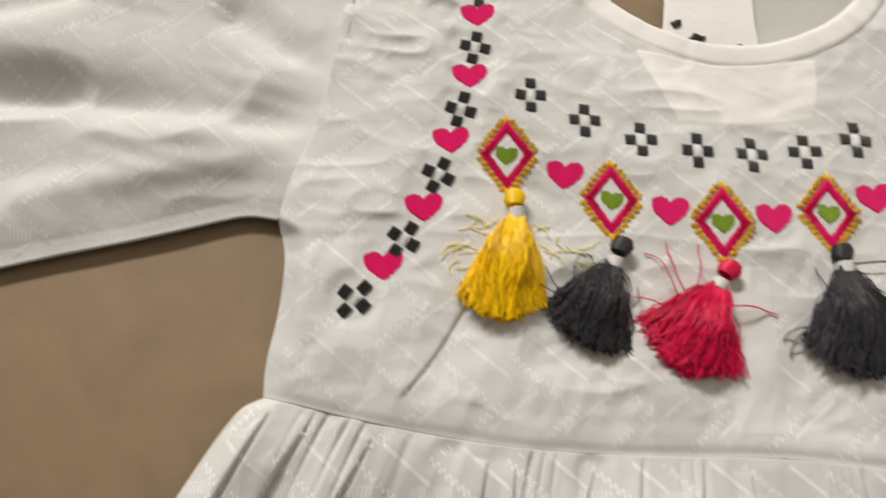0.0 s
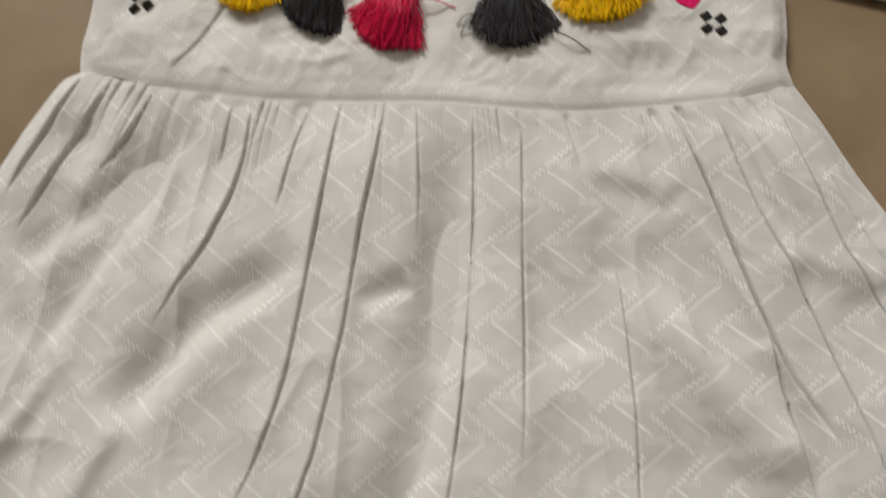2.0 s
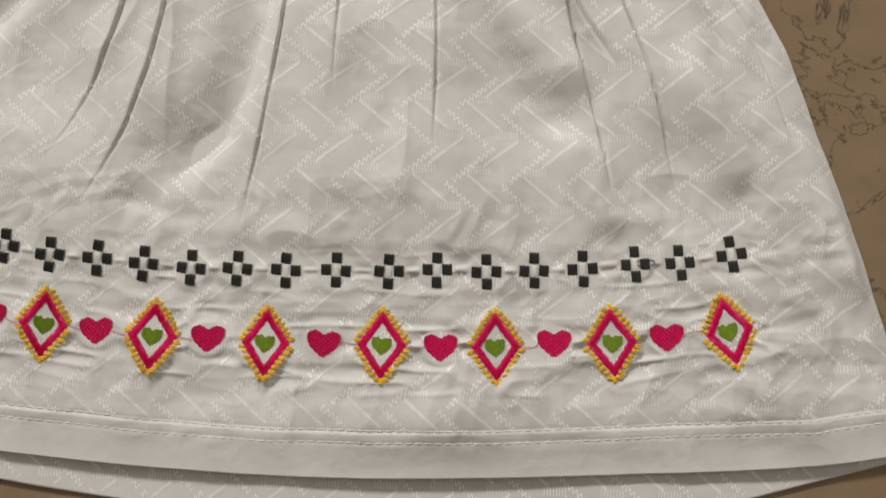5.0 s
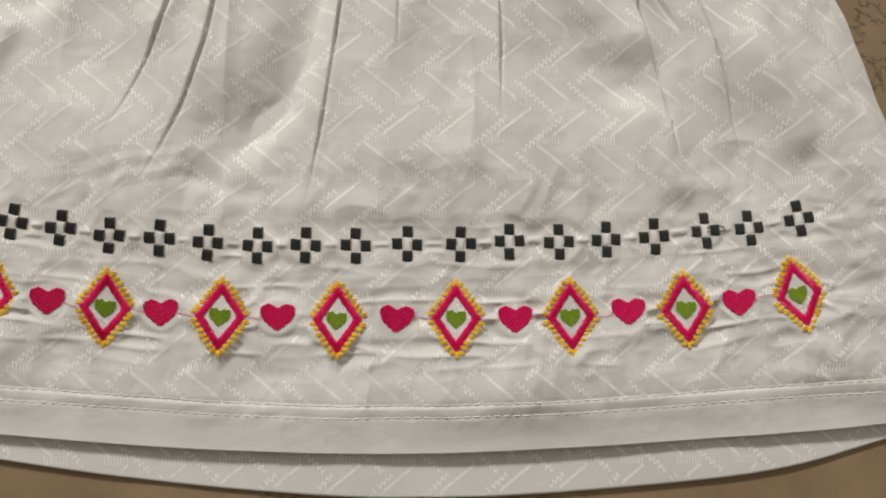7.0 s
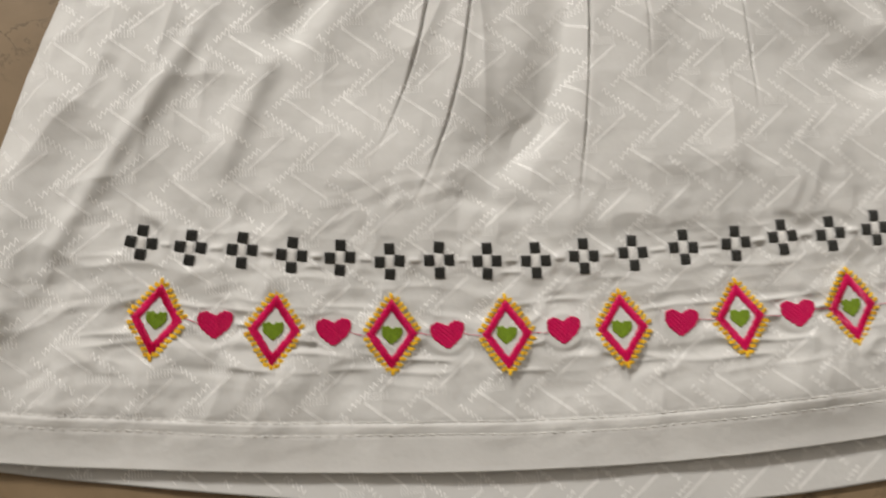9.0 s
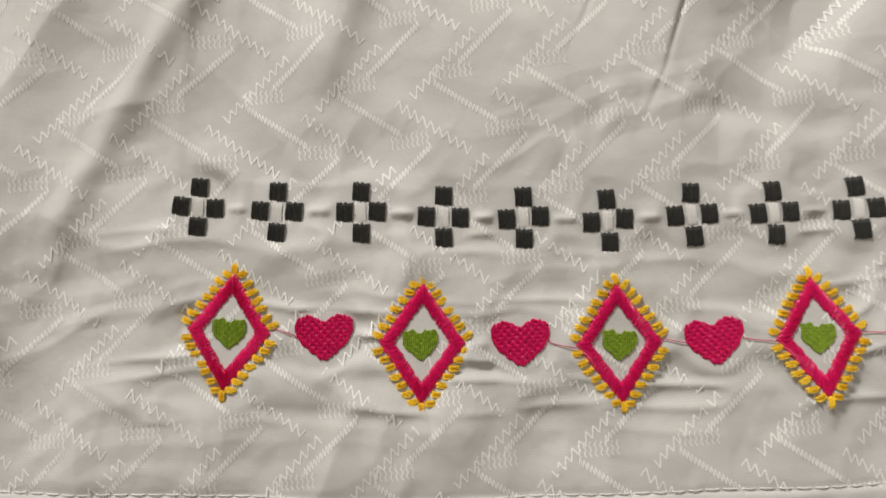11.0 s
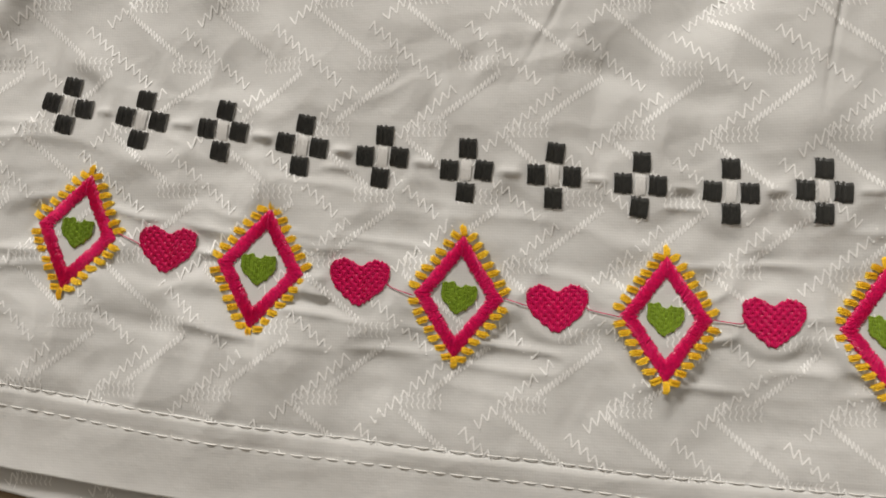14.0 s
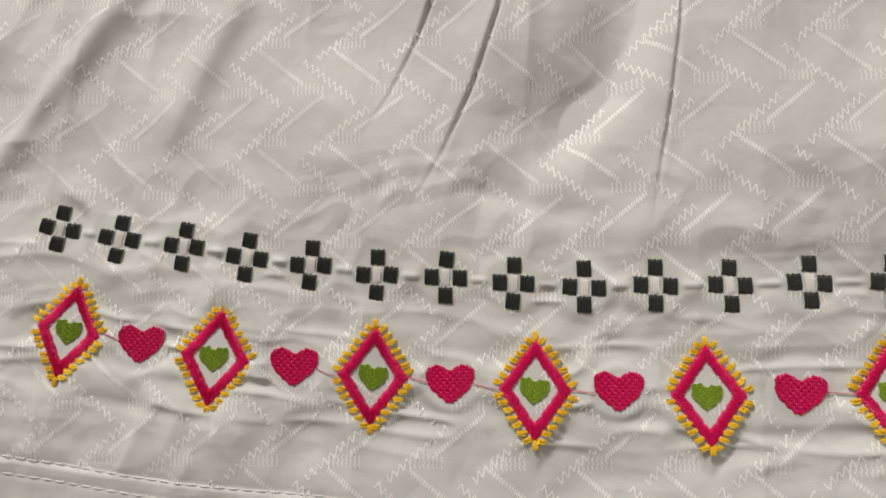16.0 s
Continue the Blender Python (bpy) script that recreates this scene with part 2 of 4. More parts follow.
X0, X1, Y0, Y1, TOP = ROOM
slab("floor", X0, X1, Y0, Y1, -0.1, 0.0, FLOOR, "worn matt brown floor with fine dark cracks", "floor")
slab("wall_north", X0 - 0.15, X1 + 0.15, Y1, Y1 + 0.15, -0.1, TOP + 0.1, WALL, "plain beige painted wall", "wall")
slab("wall_south", X0 - 0.15, X1 + 0.15, Y0 - 0.15, Y0, -0.1, TOP + 0.1, WALL, "plain beige painted wall", "wall")
slab("wall_west", X0 - 0.15, X0, Y0, Y1, -0.1, TOP + 0.1, WALL, "plain beige painted wall", "wall")
slab("wall_east", X1, X1 + 0.15, Y0, Y1, -0.1, TOP + 0.1, WALL, "plain beige painted wall", "wall")
slab("ceiling", X0, X1, Y0, Y1, TOP, TOP + 0.1, CEILING, "plain white painted ceiling", "ceiling")

# ---- the dress: outline ----
WAIST = [(-0.0475, 0.026), (-0.0118, 0.0184), (0.023, 0.0142), (0.0499, 0.0135), (0.0883, 0.0140), (0.1074, 0.0121), (0.136, 0.0105), (0.1649, 0.0132), (0.1941, 0.0168), (0.2129, 0.0225)]
SKIRT_LEFT = [(-0.0475, 0.026), (-0.0541, 0.0229), (-0.067, 0.0), (-0.0798, -0.028), (-0.0935, -0.068), (-0.106, -0.1), (-0.1173, -0.1323), (-0.1272, -0.1692), (-0.136, -0.2), (-0.143, -0.2265)]
SKIRT_RIGHT = [(0.2129, 0.0225), (0.2233, 0.0062), (0.2376, -0.0189), (0.2513, -0.0391), (0.2635, -0.0648), (0.2785, -0.0989), (0.2882, -0.128), (0.2977, -0.1543), (0.306, -0.1801), (0.312, -0.203), (0.318, -0.2335)]
HEM = [(-0.143, -0.2265), (-0.1134, -0.2308), (-0.0948, -0.2335), (-0.04, -0.24), (0.0188, -0.2452), (0.057, -0.2475), (0.0961, -0.2488), (0.1334, -0.2487), (0.1805, -0.2465), (0.2102, -0.2448), (0.2843, -0.2396), (0.318, -0.2335)]
BACK_HEM = [(-0.143, -0.229), (-0.1164, -0.2338), (-0.098, -0.2377), (-0.0404, -0.2477), (0.0177, -0.2567), (0.0764, -0.263), (0.1361, -0.2651), (0.213, -0.2597), (0.253, -0.2547), (0.2875, -0.2446), (0.318, -0.236)]
BODICE_LEFT = [(-0.03, 0.24), (-0.035, 0.12), (-0.049, 0.0765), (-0.0452, 0.066), (-0.0455, 0.05), (-0.0478, 0.034), (-0.0475, 0.026)]
BODICE_RIGHT = [(0.2, 0.24), (0.203, 0.12), (0.2095, 0.075), (0.2118, 0.065), (0.2122, 0.046), (0.2101, 0.0317), (0.2129, 0.0225)]
NECK = (0.0905, 0.185, 0.0575, 0.0537)
SLEEVE_LEFT_LOW = [(-0.23, 0.028), (-0.1242, 0.0607), (-0.0867, 0.0697), (-0.0637, 0.0765), (-0.0574, 0.0778), (-0.049, 0.0765)]
SLEEVE_RIGHT_LOW = [(0.2118, 0.066), (0.2134, 0.0693), (0.2264, 0.0634), (0.28, 0.05), (0.36, 0.03)]

# crosses, diamonds and hearts of the hem, then of the neck and yoke: place and lean
HEM_CROSSES = [(-0.0662, -0.162), (-0.05, -0.165), (-0.033, -0.167), (-0.0164, -0.17), (-0.0004, -0.1719), (0.0161, -0.1745), (0.0329, -0.1752), (0.0493, -0.1767), (0.0662, -0.1777), (0.0827, -0.1774),
               (0.0999, -0.1774), (0.1177, -0.177), (0.1361, -0.1768), (0.153, -0.1758), (0.1702, -0.176), (0.1868, -0.1749), (0.2037, -0.1738), (0.2219, -0.1716), (0.2374, -0.1707), (0.2553, -0.1672)]
HEM_DIAMONDS = [(-0.0619, -0.1881, 10), (-0.0234, -0.1946, 7), (0.0153, -0.199, 3.5), (0.0541, -0.2019, 2), (0.0939, -0.203, 0), (0.1346, -0.2024, 0), (0.1742, -0.2017, -3), (0.2142, -0.199, -5.5), (0.2544, -0.1938, -13)]
HEM_HEARTS = [(-0.0428, -0.1915), (-0.004, -0.1969), (0.034, -0.2008), (0.0735, -0.2023), (0.1142, -0.2028), (0.155, -0.2028), (0.1943, -0.2001), (0.2329, -0.1968)]
NECK_DIAMONDS = [(0.0168, 0.0972, 0), (0.0468, 0.0843, -2), (0.0783, 0.078, -3), (0.1095, 0.0818, -3), (0.14, 0.0911, -3)]
NECK_HEARTS = [(0.0335, 0.0913, -12), (0.0636, 0.0811, -8), (0.0934, 0.0797, 3), (0.1236, 0.0867, 10)]
NECK_CROSSES = [(0.024, 0.1175), (0.0402, 0.1096), (0.0567, 0.1036), (0.0732, 0.1007), (0.0892, 0.0999), (0.1053, 0.1014), (0.121, 0.1055), (0.1368, 0.1119)]
YOKE_LEFT_HEARTS = [(0.0079, 0.1467, 4), (0.0056, 0.1234, 8), (0.0003, 0.1014, 10), (-0.007, 0.0798, 12), (-0.0175, 0.0621, 14)]
YOKE_LEFT_CROSSES = [(0.0088, 0.1560, 8), (0.0071, 0.1345, 10), (0.003, 0.1118, 16), (-0.0032, 0.09, 22), (-0.0124, 0.0699, 30), (-0.0248, 0.0523, 38)]
YOKE_RIGHT_HEARTS = [(0.1535, 0.141, 3), (0.1543, 0.1184, 5), (0.1585, 0.0958, 15), (0.1646, 0.0746, 22), (0.1762, 0.055, 30)]
YOKE_RIGHT_CROSSES = [(0.154, 0.1305, -8), (0.1556, 0.1067, -16), (0.1613, 0.0846, -22), (0.1706, 0.0635, -30), (0.1841, 0.0449, -38)]

# pleats of the skirt: crest line from the waist down, height, width of the soft west side, depth of the tuck on the east side
PLEATS = [
    ([(0.0180, 0.0125), (0.0160, -0.010), (0.007, -0.035), (-0.005, -0.055), (-0.0145, -0.071)], 0.0016, 0.0065, 0.0013),
    ([(0.0495, 0.0135), (0.0462, -0.011), (0.0432, -0.030), (0.0400, -0.052), (0.0368, -0.076), (0.0312, -0.098), (0.0197, -0.126), (0.0085, -0.1445)], 0.0016, 0.0065, 0.0013),
    ([(0.0652, 0.0130), (0.0622, -0.011), (0.0572, -0.036), (0.0550, -0.060), (0.0512, -0.080), (0.0458, -0.108), (0.0375, -0.131), (0.0308, -0.146), (0.021, -0.162)], 0.0017, 0.0075, 0.0015),
    ([(0.0965, 0.0145), (0.0972, -0.021), (0.0958, -0.055), (0.0930, -0.093), (0.0888, -0.125), (0.0845, -0.149), (0.0800, -0.1725)], 0.0015, 0.0060, 0.0014),
    ([(0.1138, 0.006), (0.1140, -0.051), (0.1140, -0.085), (0.1125, -0.120)], 0.0009, 0.0050, 0.0006),
    ([(0.1455, -0.044), (0.1480, -0.064), (0.1500, -0.095), (0.1495, -0.139)], 0.0010, 0.0060, 0.0009),
    ([(0.1655, 0.0125), (0.1715, -0.003), (0.1790, -0.023), (0.1860, -0.043), (0.1910, -0.058), (0.2000, -0.080), (0.2110, -0.096), (0.2170, -0.105)], 0.0026, 0.0070, 0.0048, 0.00085),
    ([(0.1935, -0.067), (0.1992, -0.092), (0.2068, -0.118), (0.2112, -0.138), (0.2135, -0.151)], 0.0018, 0.0060, 0.0022, 0.0006),
    ([(0.1815, 0.0120), (0.1890, -0.011), (0.1962, -0.029), (0.2032, -0.043), (0.2105, -0.061), (0.2212, -0.090), (0.2290, -0.115), (0.2345, -0.137), (0.239, -0.157)], 0.0018, 0.0065, 0.0026, 0.00065),
    ([(0.2030, 0.014), (0.2090, -0.006), (0.2140, -0.017), (0.2225, -0.041), (0.2395, -0.070), (0.2490, -0.089), (0.2570, -0.100)], 0.0022, 0.0060, 0.0034, 0.00075),
    ([(0.2180, -0.008), (0.2320, -0.037), (0.2460, -0.060), (0.2570, -0.081), (0.2660, -0.098), (0.2750, -0.126), (0.2810, -0.142)], 0.0012, 0.0050, 0.0008),
    ([(0.0765, 0.0120), (0.0780, -0.011), (0.0778, -0.045)], 0.0008, 0.0045, 0.0005),
    ([(0.0390, 0.0130), (0.0340, -0.001), (0.0280, -0.029)], 0.0012, 0.0050, 0.0008),
    ([(0.0110, 0.0120), (0.0070, -0.011)], 0.0012, 0.0040, 0.0009),
    ([(-0.0180, 0.0175), (-0.0270, 0.000), (-0.0370, -0.013)], 0.0012, 0.0045, 0.0010),
    ([(-0.0330, 0.0220), (-0.0460, 0.002), (-0.0550, -0.019), (-0.0640, -0.036)], 0.0013, 0.0050, 0.0012),
    ([(-0.0440, 0.0240), (-0.0560, 0.002), (-0.0680, -0.024)], 0.0012, 0.0040, 0.0010),
    ([(0.1285, 0.0110), (0.1345, -0.010)], 0.0014, 0.0045, 0.0010),
    ([(0.1555, 0.0110), (0.1585, -0.004)], 0.0010, 0.0035, 0.0009),
]
# soft ridges (plus) and hollows (minus): line, height, width on its right hand, width on its left hand
RUNS = [
    ([(0.0010, 0.0125), (-0.0100, -0.004), (-0.0220, -0.024), (-0.0390, -0.054), (-0.0560, -0.084)], -0.0026, 0.0085, 0.0045),
    ([(0.0430, -0.036), (0.0260, -0.052), (0.0070, -0.063), (-0.0030, -0.075), (-0.0130, -0.088), (-0.0220, -0.102)], -0.0042, 0.0095, 0.0060),
    ([(0.0920, 0.008), (0.0915, -0.030), (0.0895, -0.067), (0.0850, -0.092), (0.0800, -0.113), (0.0740, -0.127), (0.0620, -0.140), (0.0440, -0.153)], -0.0050, 0.0130, 0.0060),
    ([(-0.0150, -0.012), (-0.0400, -0.027), (-0.0620, -0.047)], -0.0022, 0.0075, 0.0055),
    ([(0.1330, -0.0075), (0.1380, -0.009), (0.1520, -0.013), (0.1680, -0.022)], 0.0013, 0.0045, 0.0080),
    ([(0.1460, -0.044), (0.1590, -0.061), (0.1730, -0.080), (0.1890, -0.096), (0.2080, -0.116)], 0.0036, 0.0120, 0.0085),
    ([(0.2000, -0.036), (0.2160, -0.044), (0.2400, -0.048)], 0.0011, 0.0055, 0.0060),
    ([(0.0560, -0.059), (0.0780, -0.051)], -0.0014, 0.0035, 0.0050),
    ([(-0.0330, -0.063), (-0.0420, -0.080), (-0.0520, -0.096), (-0.0640, -0.118), (-0.0765, -0.134), (-0.0890, -0.153), (-0.1050, -0.180)], 0.0014, 0.0035, 0.0035),
    ([(-0.0120, -0.087), (-0.0230, -0.106), (-0.0320, -0.124), (-0.0410, -0.144)], 0.0013, 0.0060, 0.0040),
    ([(0.0330, -0.152), (0.0490, -0.154), (0.0680, -0.162)], -0.0012, 0.0040, 0.0060),
    ([(0.1020, -0.030), (0.1230, -0.048), (0.1340, -0.080)], -0.0016, 0.0090, 0.0110),
    ([(0.1950, -0.120), (0.2050, -0.150), (0.2200, -0.163)], 0.0016, 0.0070, 0.0060),
    ([(0.2330, -0.090), (0.2480, -0.120), (0.2600, -0.150)], 0.0020, 0.0080, 0.0070),
    ([(0.2640, -0.060), (0.2800, -0.100), (0.2920, -0.145), (0.3010, -0.190)], 0.0020, 0.0055, 0.0060),
    ([(-0.0850, -0.085), (-0.1060, -0.140), (-0.1190, -0.200)], 0.0018, 0.0090, 0.0090),
    ([(-0.1279, -0.1949), (-0.1190, -0.193), (-0.1134, -0.1877), (-0.109, -0.178)], 0.0016, 0.0035, 0.0050),
    ([(-0.0700, -0.148), (-0.0560, -0.157), (-0.0480, -0.178)], 0.0012, 0.0040, 0.0045),
]


def skirt_raw(x, y):
    z = np.zeros(np.shape(x))
    waist_y = np.interp(x, *np.array(WAIST).T)
    below = waist_y - y
    for line, h, wide, tuck, *gap in PLEATS:
        d, s = line_distance(x, y, line)
        fade = smooth_step(0.0, 0.06, s) * (1 - smooth_step(0.6, 1.0, s)) * smooth_step(-0.001, 0.004, below)
        near = np.where(d > 0, np.exp(-np.abs(d / wide) ** 1.4), np.exp(-(d / 0.00055) ** 2) + 0.3 * (1 - np.exp(-(d / 0.0011) ** 2)) * np.exp(-(d / 0.004) ** 2))
        slot = gap[0] if gap else 0.00055
        uneven = 0.75 + 0.55 * lattice_noise(x, y, 0.022, 27)
        z = z + fade * (1.3 * h * (0.5 + 0.5 * uneven) * near - 1.25 * tuck * (0.4 + 0.6 * smooth_step(0.0, 0.05, below)) * np.clip(uneven, 0.4, 1.3) * np.exp(-((d + 0.00015 + slot) / slot) ** 2))
    for line, h, right_wide, left_wide in RUNS:
        d, s = line_distance(x, y, line)
        end = smooth_step(0, 0.3, s) * (1 - smooth_step(0.8, 1.0, s))
        z = z + 1.5 * h * end * np.where(d > 0, np.exp(-(d / right_wide) ** 2), np.exp(-(d / left_wide) ** 2))
    left = np.interp(y, *np.array(SKIRT_LEFT)[::-1].T[::-1])
    right = np.interp(y, *np.array(SKIRT_RIGHT)[::-1].T[::-1])
    u = (x - left) / (right - left)
    run = 0.38 * u
    # long soft runs of the cloth, then flat-sided crumples
    z = z + 0.0024 * lattice_noise(u, 0.3 * below, 0.05, 8) * smooth_step(0, 0.03, below)
    z = z + 0.0023 * lattice_noise(x, y, 0.045, 11) + 0.0018 * (crease_noise(run, 0.35 * below, 0.016, 12) - 0.6)
    sides = smooth_step(0.30, 0.10, u) + smooth_step(0.72, 0.92, u)
    z = z + (0.3 + 0.9 * sides) * (0.0012 * (crease_noise(x + 0.5 * y, 0.7 * y, 0.020, 24) - 0.6) + 0.0002 * (crease_noise(x + 0.4 * y, 0.8 * y, 0.009, 25) - 0.6))
    z = z + 0.00022 * lattice_noise(x, y, 0.009, 15) + 0.00008 * lattice_noise(x, y, 0.0045, 16)
    low = 0.25 + 0.9 * (1 - smooth_step(-0.158, -0.135, y))
    z = z + low * (0.00035 * lattice_noise(x + 0.3 * y, y, 0.0085, 18) + 0.0009 * (crease_noise(x, y, 0.017, 19) - 0.6) + 0.0003 * (crease_noise(x - 0.5 * y, y, 0.008, 20) - 0.6))
    z = z + (0.45 + 0.55 * np.minimum(sides, 1)) * 0.0015 * crumple(x, y, 0.021, 201, 0.7)
    z = z + low * 0.00055 * crumple(x, y, 0.0085, 203)
    # calmer round the stitched rows
    calm = np.zeros(np.shape(x))
    for line in ([p[:2] for p in HEM_DIAMONDS], HEM_CROSSES):
        yy = np.interp(x, *np.array(line).T)
        calm = np.maximum(calm, np.exp(-((y - yy) / 0.012) ** 2) * smooth_step(-0.09, -0.07, x) * (1 - smooth_step(0.262, 0.28, x)))
    z = z * (1 - 0.35 * calm) * (0.25 + 0.75 * smooth_step(-0.002, 0.022, below))
    # gathers below the waist seam
    ph = 210 * u + 11 * lattice_noise(u, 0 * u + 0.3, 0.045, 3)
    gather = 0.35 - ((0.5 + 0.5 * np.cos(ph)) ** 4) * (0.9 + 0.9 * lattice_noise(u, 0 * u, 0.017, 4))
    z = z + 0.0017 * gather * (0.25 + 0.75 * smooth_step(-0.25, 0.4, lattice_noise(u, 0 * u, 0.05, 5))) * np.exp(-below / (0.012 + 0.008 * lattice_noise(u, 0 * u, 0.02, 6))) * smooth_step(-0.001, 0.0035, below)
    z = z + 0.0078
    # hem: doubled cloth, its step a little below the inner row of stitches
    hem_y = np.interp(x, *np.array(HEM).T)
    up = y - hem_y
    z = 0.0078 + (z - 0.0078) * (0.3 + 0.7 * smooth_step(0.0, 0.035, up))
    z = z + 0.0003 * (1 - smooth_step(0.0155, 0.0168, up)) - 0.0002 * np.exp(-((up - 0.0125) / 0.0007) ** 2) - 0.00016 * np.exp(-((up - 0.0168) / 0.0007) ** 2)
    z = z + 0.0007 * lattice_noise(x, y, 0.02, 23) * (1 - smooth_step(0, 0.02, up))
    # the sides and the hem run down to the floor
    edge = np.minimum(x - left, right - x)
    z = 0.0012 + (z - 0.0012) * (0.55 + 0.45 * smooth_step(-0.001, 0.022, up))
    return np.maximum(0.0012 + (z - 0.0012) * (0.45 + 0.55 * smooth_step(-0.001, 0.009, edge)), 0.0022)


def bodice_raw(x, y):
    z = np.full(np.shape(x), 0.0078)
    waist_y = np.interp(x, *np.array(WAIST).T)
    up = y - waist_y
    z = z + 0.0004 * lattice_noise(x, y, 0.008, 34) + 0.0024 * lattice_noise(x, y, 0.04, 31) + 0.0022 * (crease_noise(x, y, 0.028, 32) - 0.6) + 0.0006 * (crease_noise(x, y, 0.011, 33) - 0.6)
    z = z + 0.0019 * crumple(x, y, 0.021, 211) + 0.0005 * crumple(x, y, 0.008, 212)
    # level puckers beside the yoke rows and the chain
    for cx, wide in ((-0.002, 0.022), (0.165, 0.022)):
        w = np.exp(-((x - cx) / wide) ** 2) * smooth_step(0.06, 0.1, y)
        z = z + 0.0030 * w * (crease_noise(x * 0.3, y + 0.15 * x, 0.009, 35) - 0.55)
    w = np.exp(-((y - 0.095) / 0.03) ** 2)
    z = z + 0.0022 * w * (crease_noise(x * 0.35, y, 0.007, 36) - 0.55)
    d, s = line_distance(x, y, [(0.0056, 0.053), (-0.0027, 0.0378), (-0.0126, 0.0251)])
    z = z + (1 - smooth_step(0.85, 1, s)) * (0.0006 * np.where(d > 0, np.exp(-d / 0.005), np.exp(-(d / 0.0006) ** 2)) - 0.0006 * np.exp(-((d + 0.0006) / 0.0005) ** 2))
    z = 0.0078 + (z - 0.0078) * (0.2 + 0.8 * smooth_step(0.0, 0.012, up)) + 0.0003 * smooth_step(0.0005, 0.003, up) * (1 - smooth_step(0.005, 0.009, up)) - 0.0004 * (1 - smooth_step(0, 0.004, up))
    calm = np.exp(-((y - 0.1) / 0.035) ** 2)
    z = 0.0078 + (z - 0.0078) * (1 - 0.55 * calm)
    left = np.interp(y, *np.array(BODICE_LEFT)[::-1].T[::-1])
    right = np.interp(y, *np.array(BODICE_RIGHT)[::-1].T[::-1])
    edge = np.minimum(x - left, right - x) + 0.02 * smooth_step(0.07, 0.085, y)
    return np.maximum(0.0012 + (z - 0.0012) * (0.45 + 0.55 * smooth_step(-0.001, 0.008, edge)), 0.001)


SLEEVE_RUNS = [
    ([(-0.150, 0.1115), (-0.120, 0.1130), (-0.085, 0.1110), (-0.057, 0.1060), (-0.035, 0.1045)], -0.0042, 0.0055, 0.0095),
    ([(-0.068, 0.142), (-0.052, 0.132), (-0.030, 0.123)], -0.0030, 0.0050, 0.0075),
    ([(-0.150, 0.138), (-0.131, 0.143), (-0.113, 0.152)], -0.0030, 0.0060, 0.0080),
    ([(-0.120, 0.0815), (-0.080, 0.0900), (-0.052, 0.0930)], 0.0014, 0.0050, 0.0050),
]


def sleeve_height(x, y, low):
    line = np.array(low)
    up = y - np.interp(x, line[:, 0], line[:, 1])
    z = 0.0078 + 0.004 * smooth_step(0.0, 0.05, up) * (0.5 + 0.5 * lattice_noise(x, y, 0.05, 41))
    z = z + 0.0046 * lattice_noise(x * 0.55 + 0.2 * y, y, 0.028, 42) * smooth_step(0.004, 0.03, up) + 0.0026 * (crease_noise(x * 0.6, y, 0.02, 43) - 0.6)
    z = z + 0.0022 * crumple(x, y, 0.032, 221, 1.2) + 0.0005 * crumple(x, y, 0.010, 222)
    for run_line, h, south, north in SLEEVE_RUNS:
        d, s = line_distance(x, y, run_line)
        z = z + 1.3 * h * (1 - smooth_step(0.8, 1.0, s)) * np.where(d > 0, np.exp(-(d / south) ** 2), np.exp(-(d / north) ** 2))
    z = z - 0.0004 * np.exp(-((up - 0.0045) / 0.0007) ** 2)
    joint = np.minimum(np.abs(x + 0.038), np.abs(x - 0.206))
    z = z + 0.0016 * np.exp(-(joint / 0.014) ** 2) * (crease_noise(0.4 * x, y, 0.010, 45) - 0.5)
    z = 0.0078 + (z - 0.0078) * smooth_step(-0.004, 0.016, joint)
    return np.maximum(0.0022 + (z - 0.0022) * (0.2 + 0.8 * smooth_step(-0.0005, 0.018, up)), 0.002)


# ---- the stitched motifs lie flat on the cloth around them ----
BEDS = []


def add_bed(x, y, radius, raw):
    e = 0.004
    px, py = np.array([x, x + e, x - e, x, x]), np.array([y, y, y, y + e, y - e])
    h = raw(px, py)
    BEDS.append((x, y, radius, 0.0078 + 0.6 * float(h.mean() - 0.0078), float(np.clip((h[1] - h[2]) / (2 * e), -0.07, 0.07)), float(np.clip((h[3] - h[4]) / (2 * e), -0.07, 0.07))))


for row in HEM_DIAMONDS:
    add_bed(row[0], row[1], 0.013, skirt_raw)
for row in HEM_HEARTS:
    add_bed(row[0], row[1], 0.0068, skirt_raw)
for row in HEM_CROSSES:
    add_bed(row[0], row[1], 0.0066, skirt_raw)
SKIRT_BEDS = len(BEDS)
for row in NECK_DIAMONDS:
    add_bed(row[0], row[1], 0.0115, bodice_raw)
for row in NECK_HEARTS + YOKE_LEFT_HEARTS + YOKE_RIGHT_HEARTS:
    add_bed(row[0], row[1], 0.0065, bodice_raw)
for row in NECK_CROSSES + YOKE_LEFT_CROSSES + YOKE_RIGHT_CROSSES:
    add_bed(row[0], row[1], 0.0065, bodice_raw)


def bedded(z, x, y, beds):
    for bx, by, r, h, gx, gy in beds:
        d = bed_distance(x - bx, y - by, r)
        w = 1 - smooth_step(0.8 * r, 1.45 * r, d)
        z = z * (1 - w) + w * (h + gx * (x - bx) + gy * (y - by))
    return z


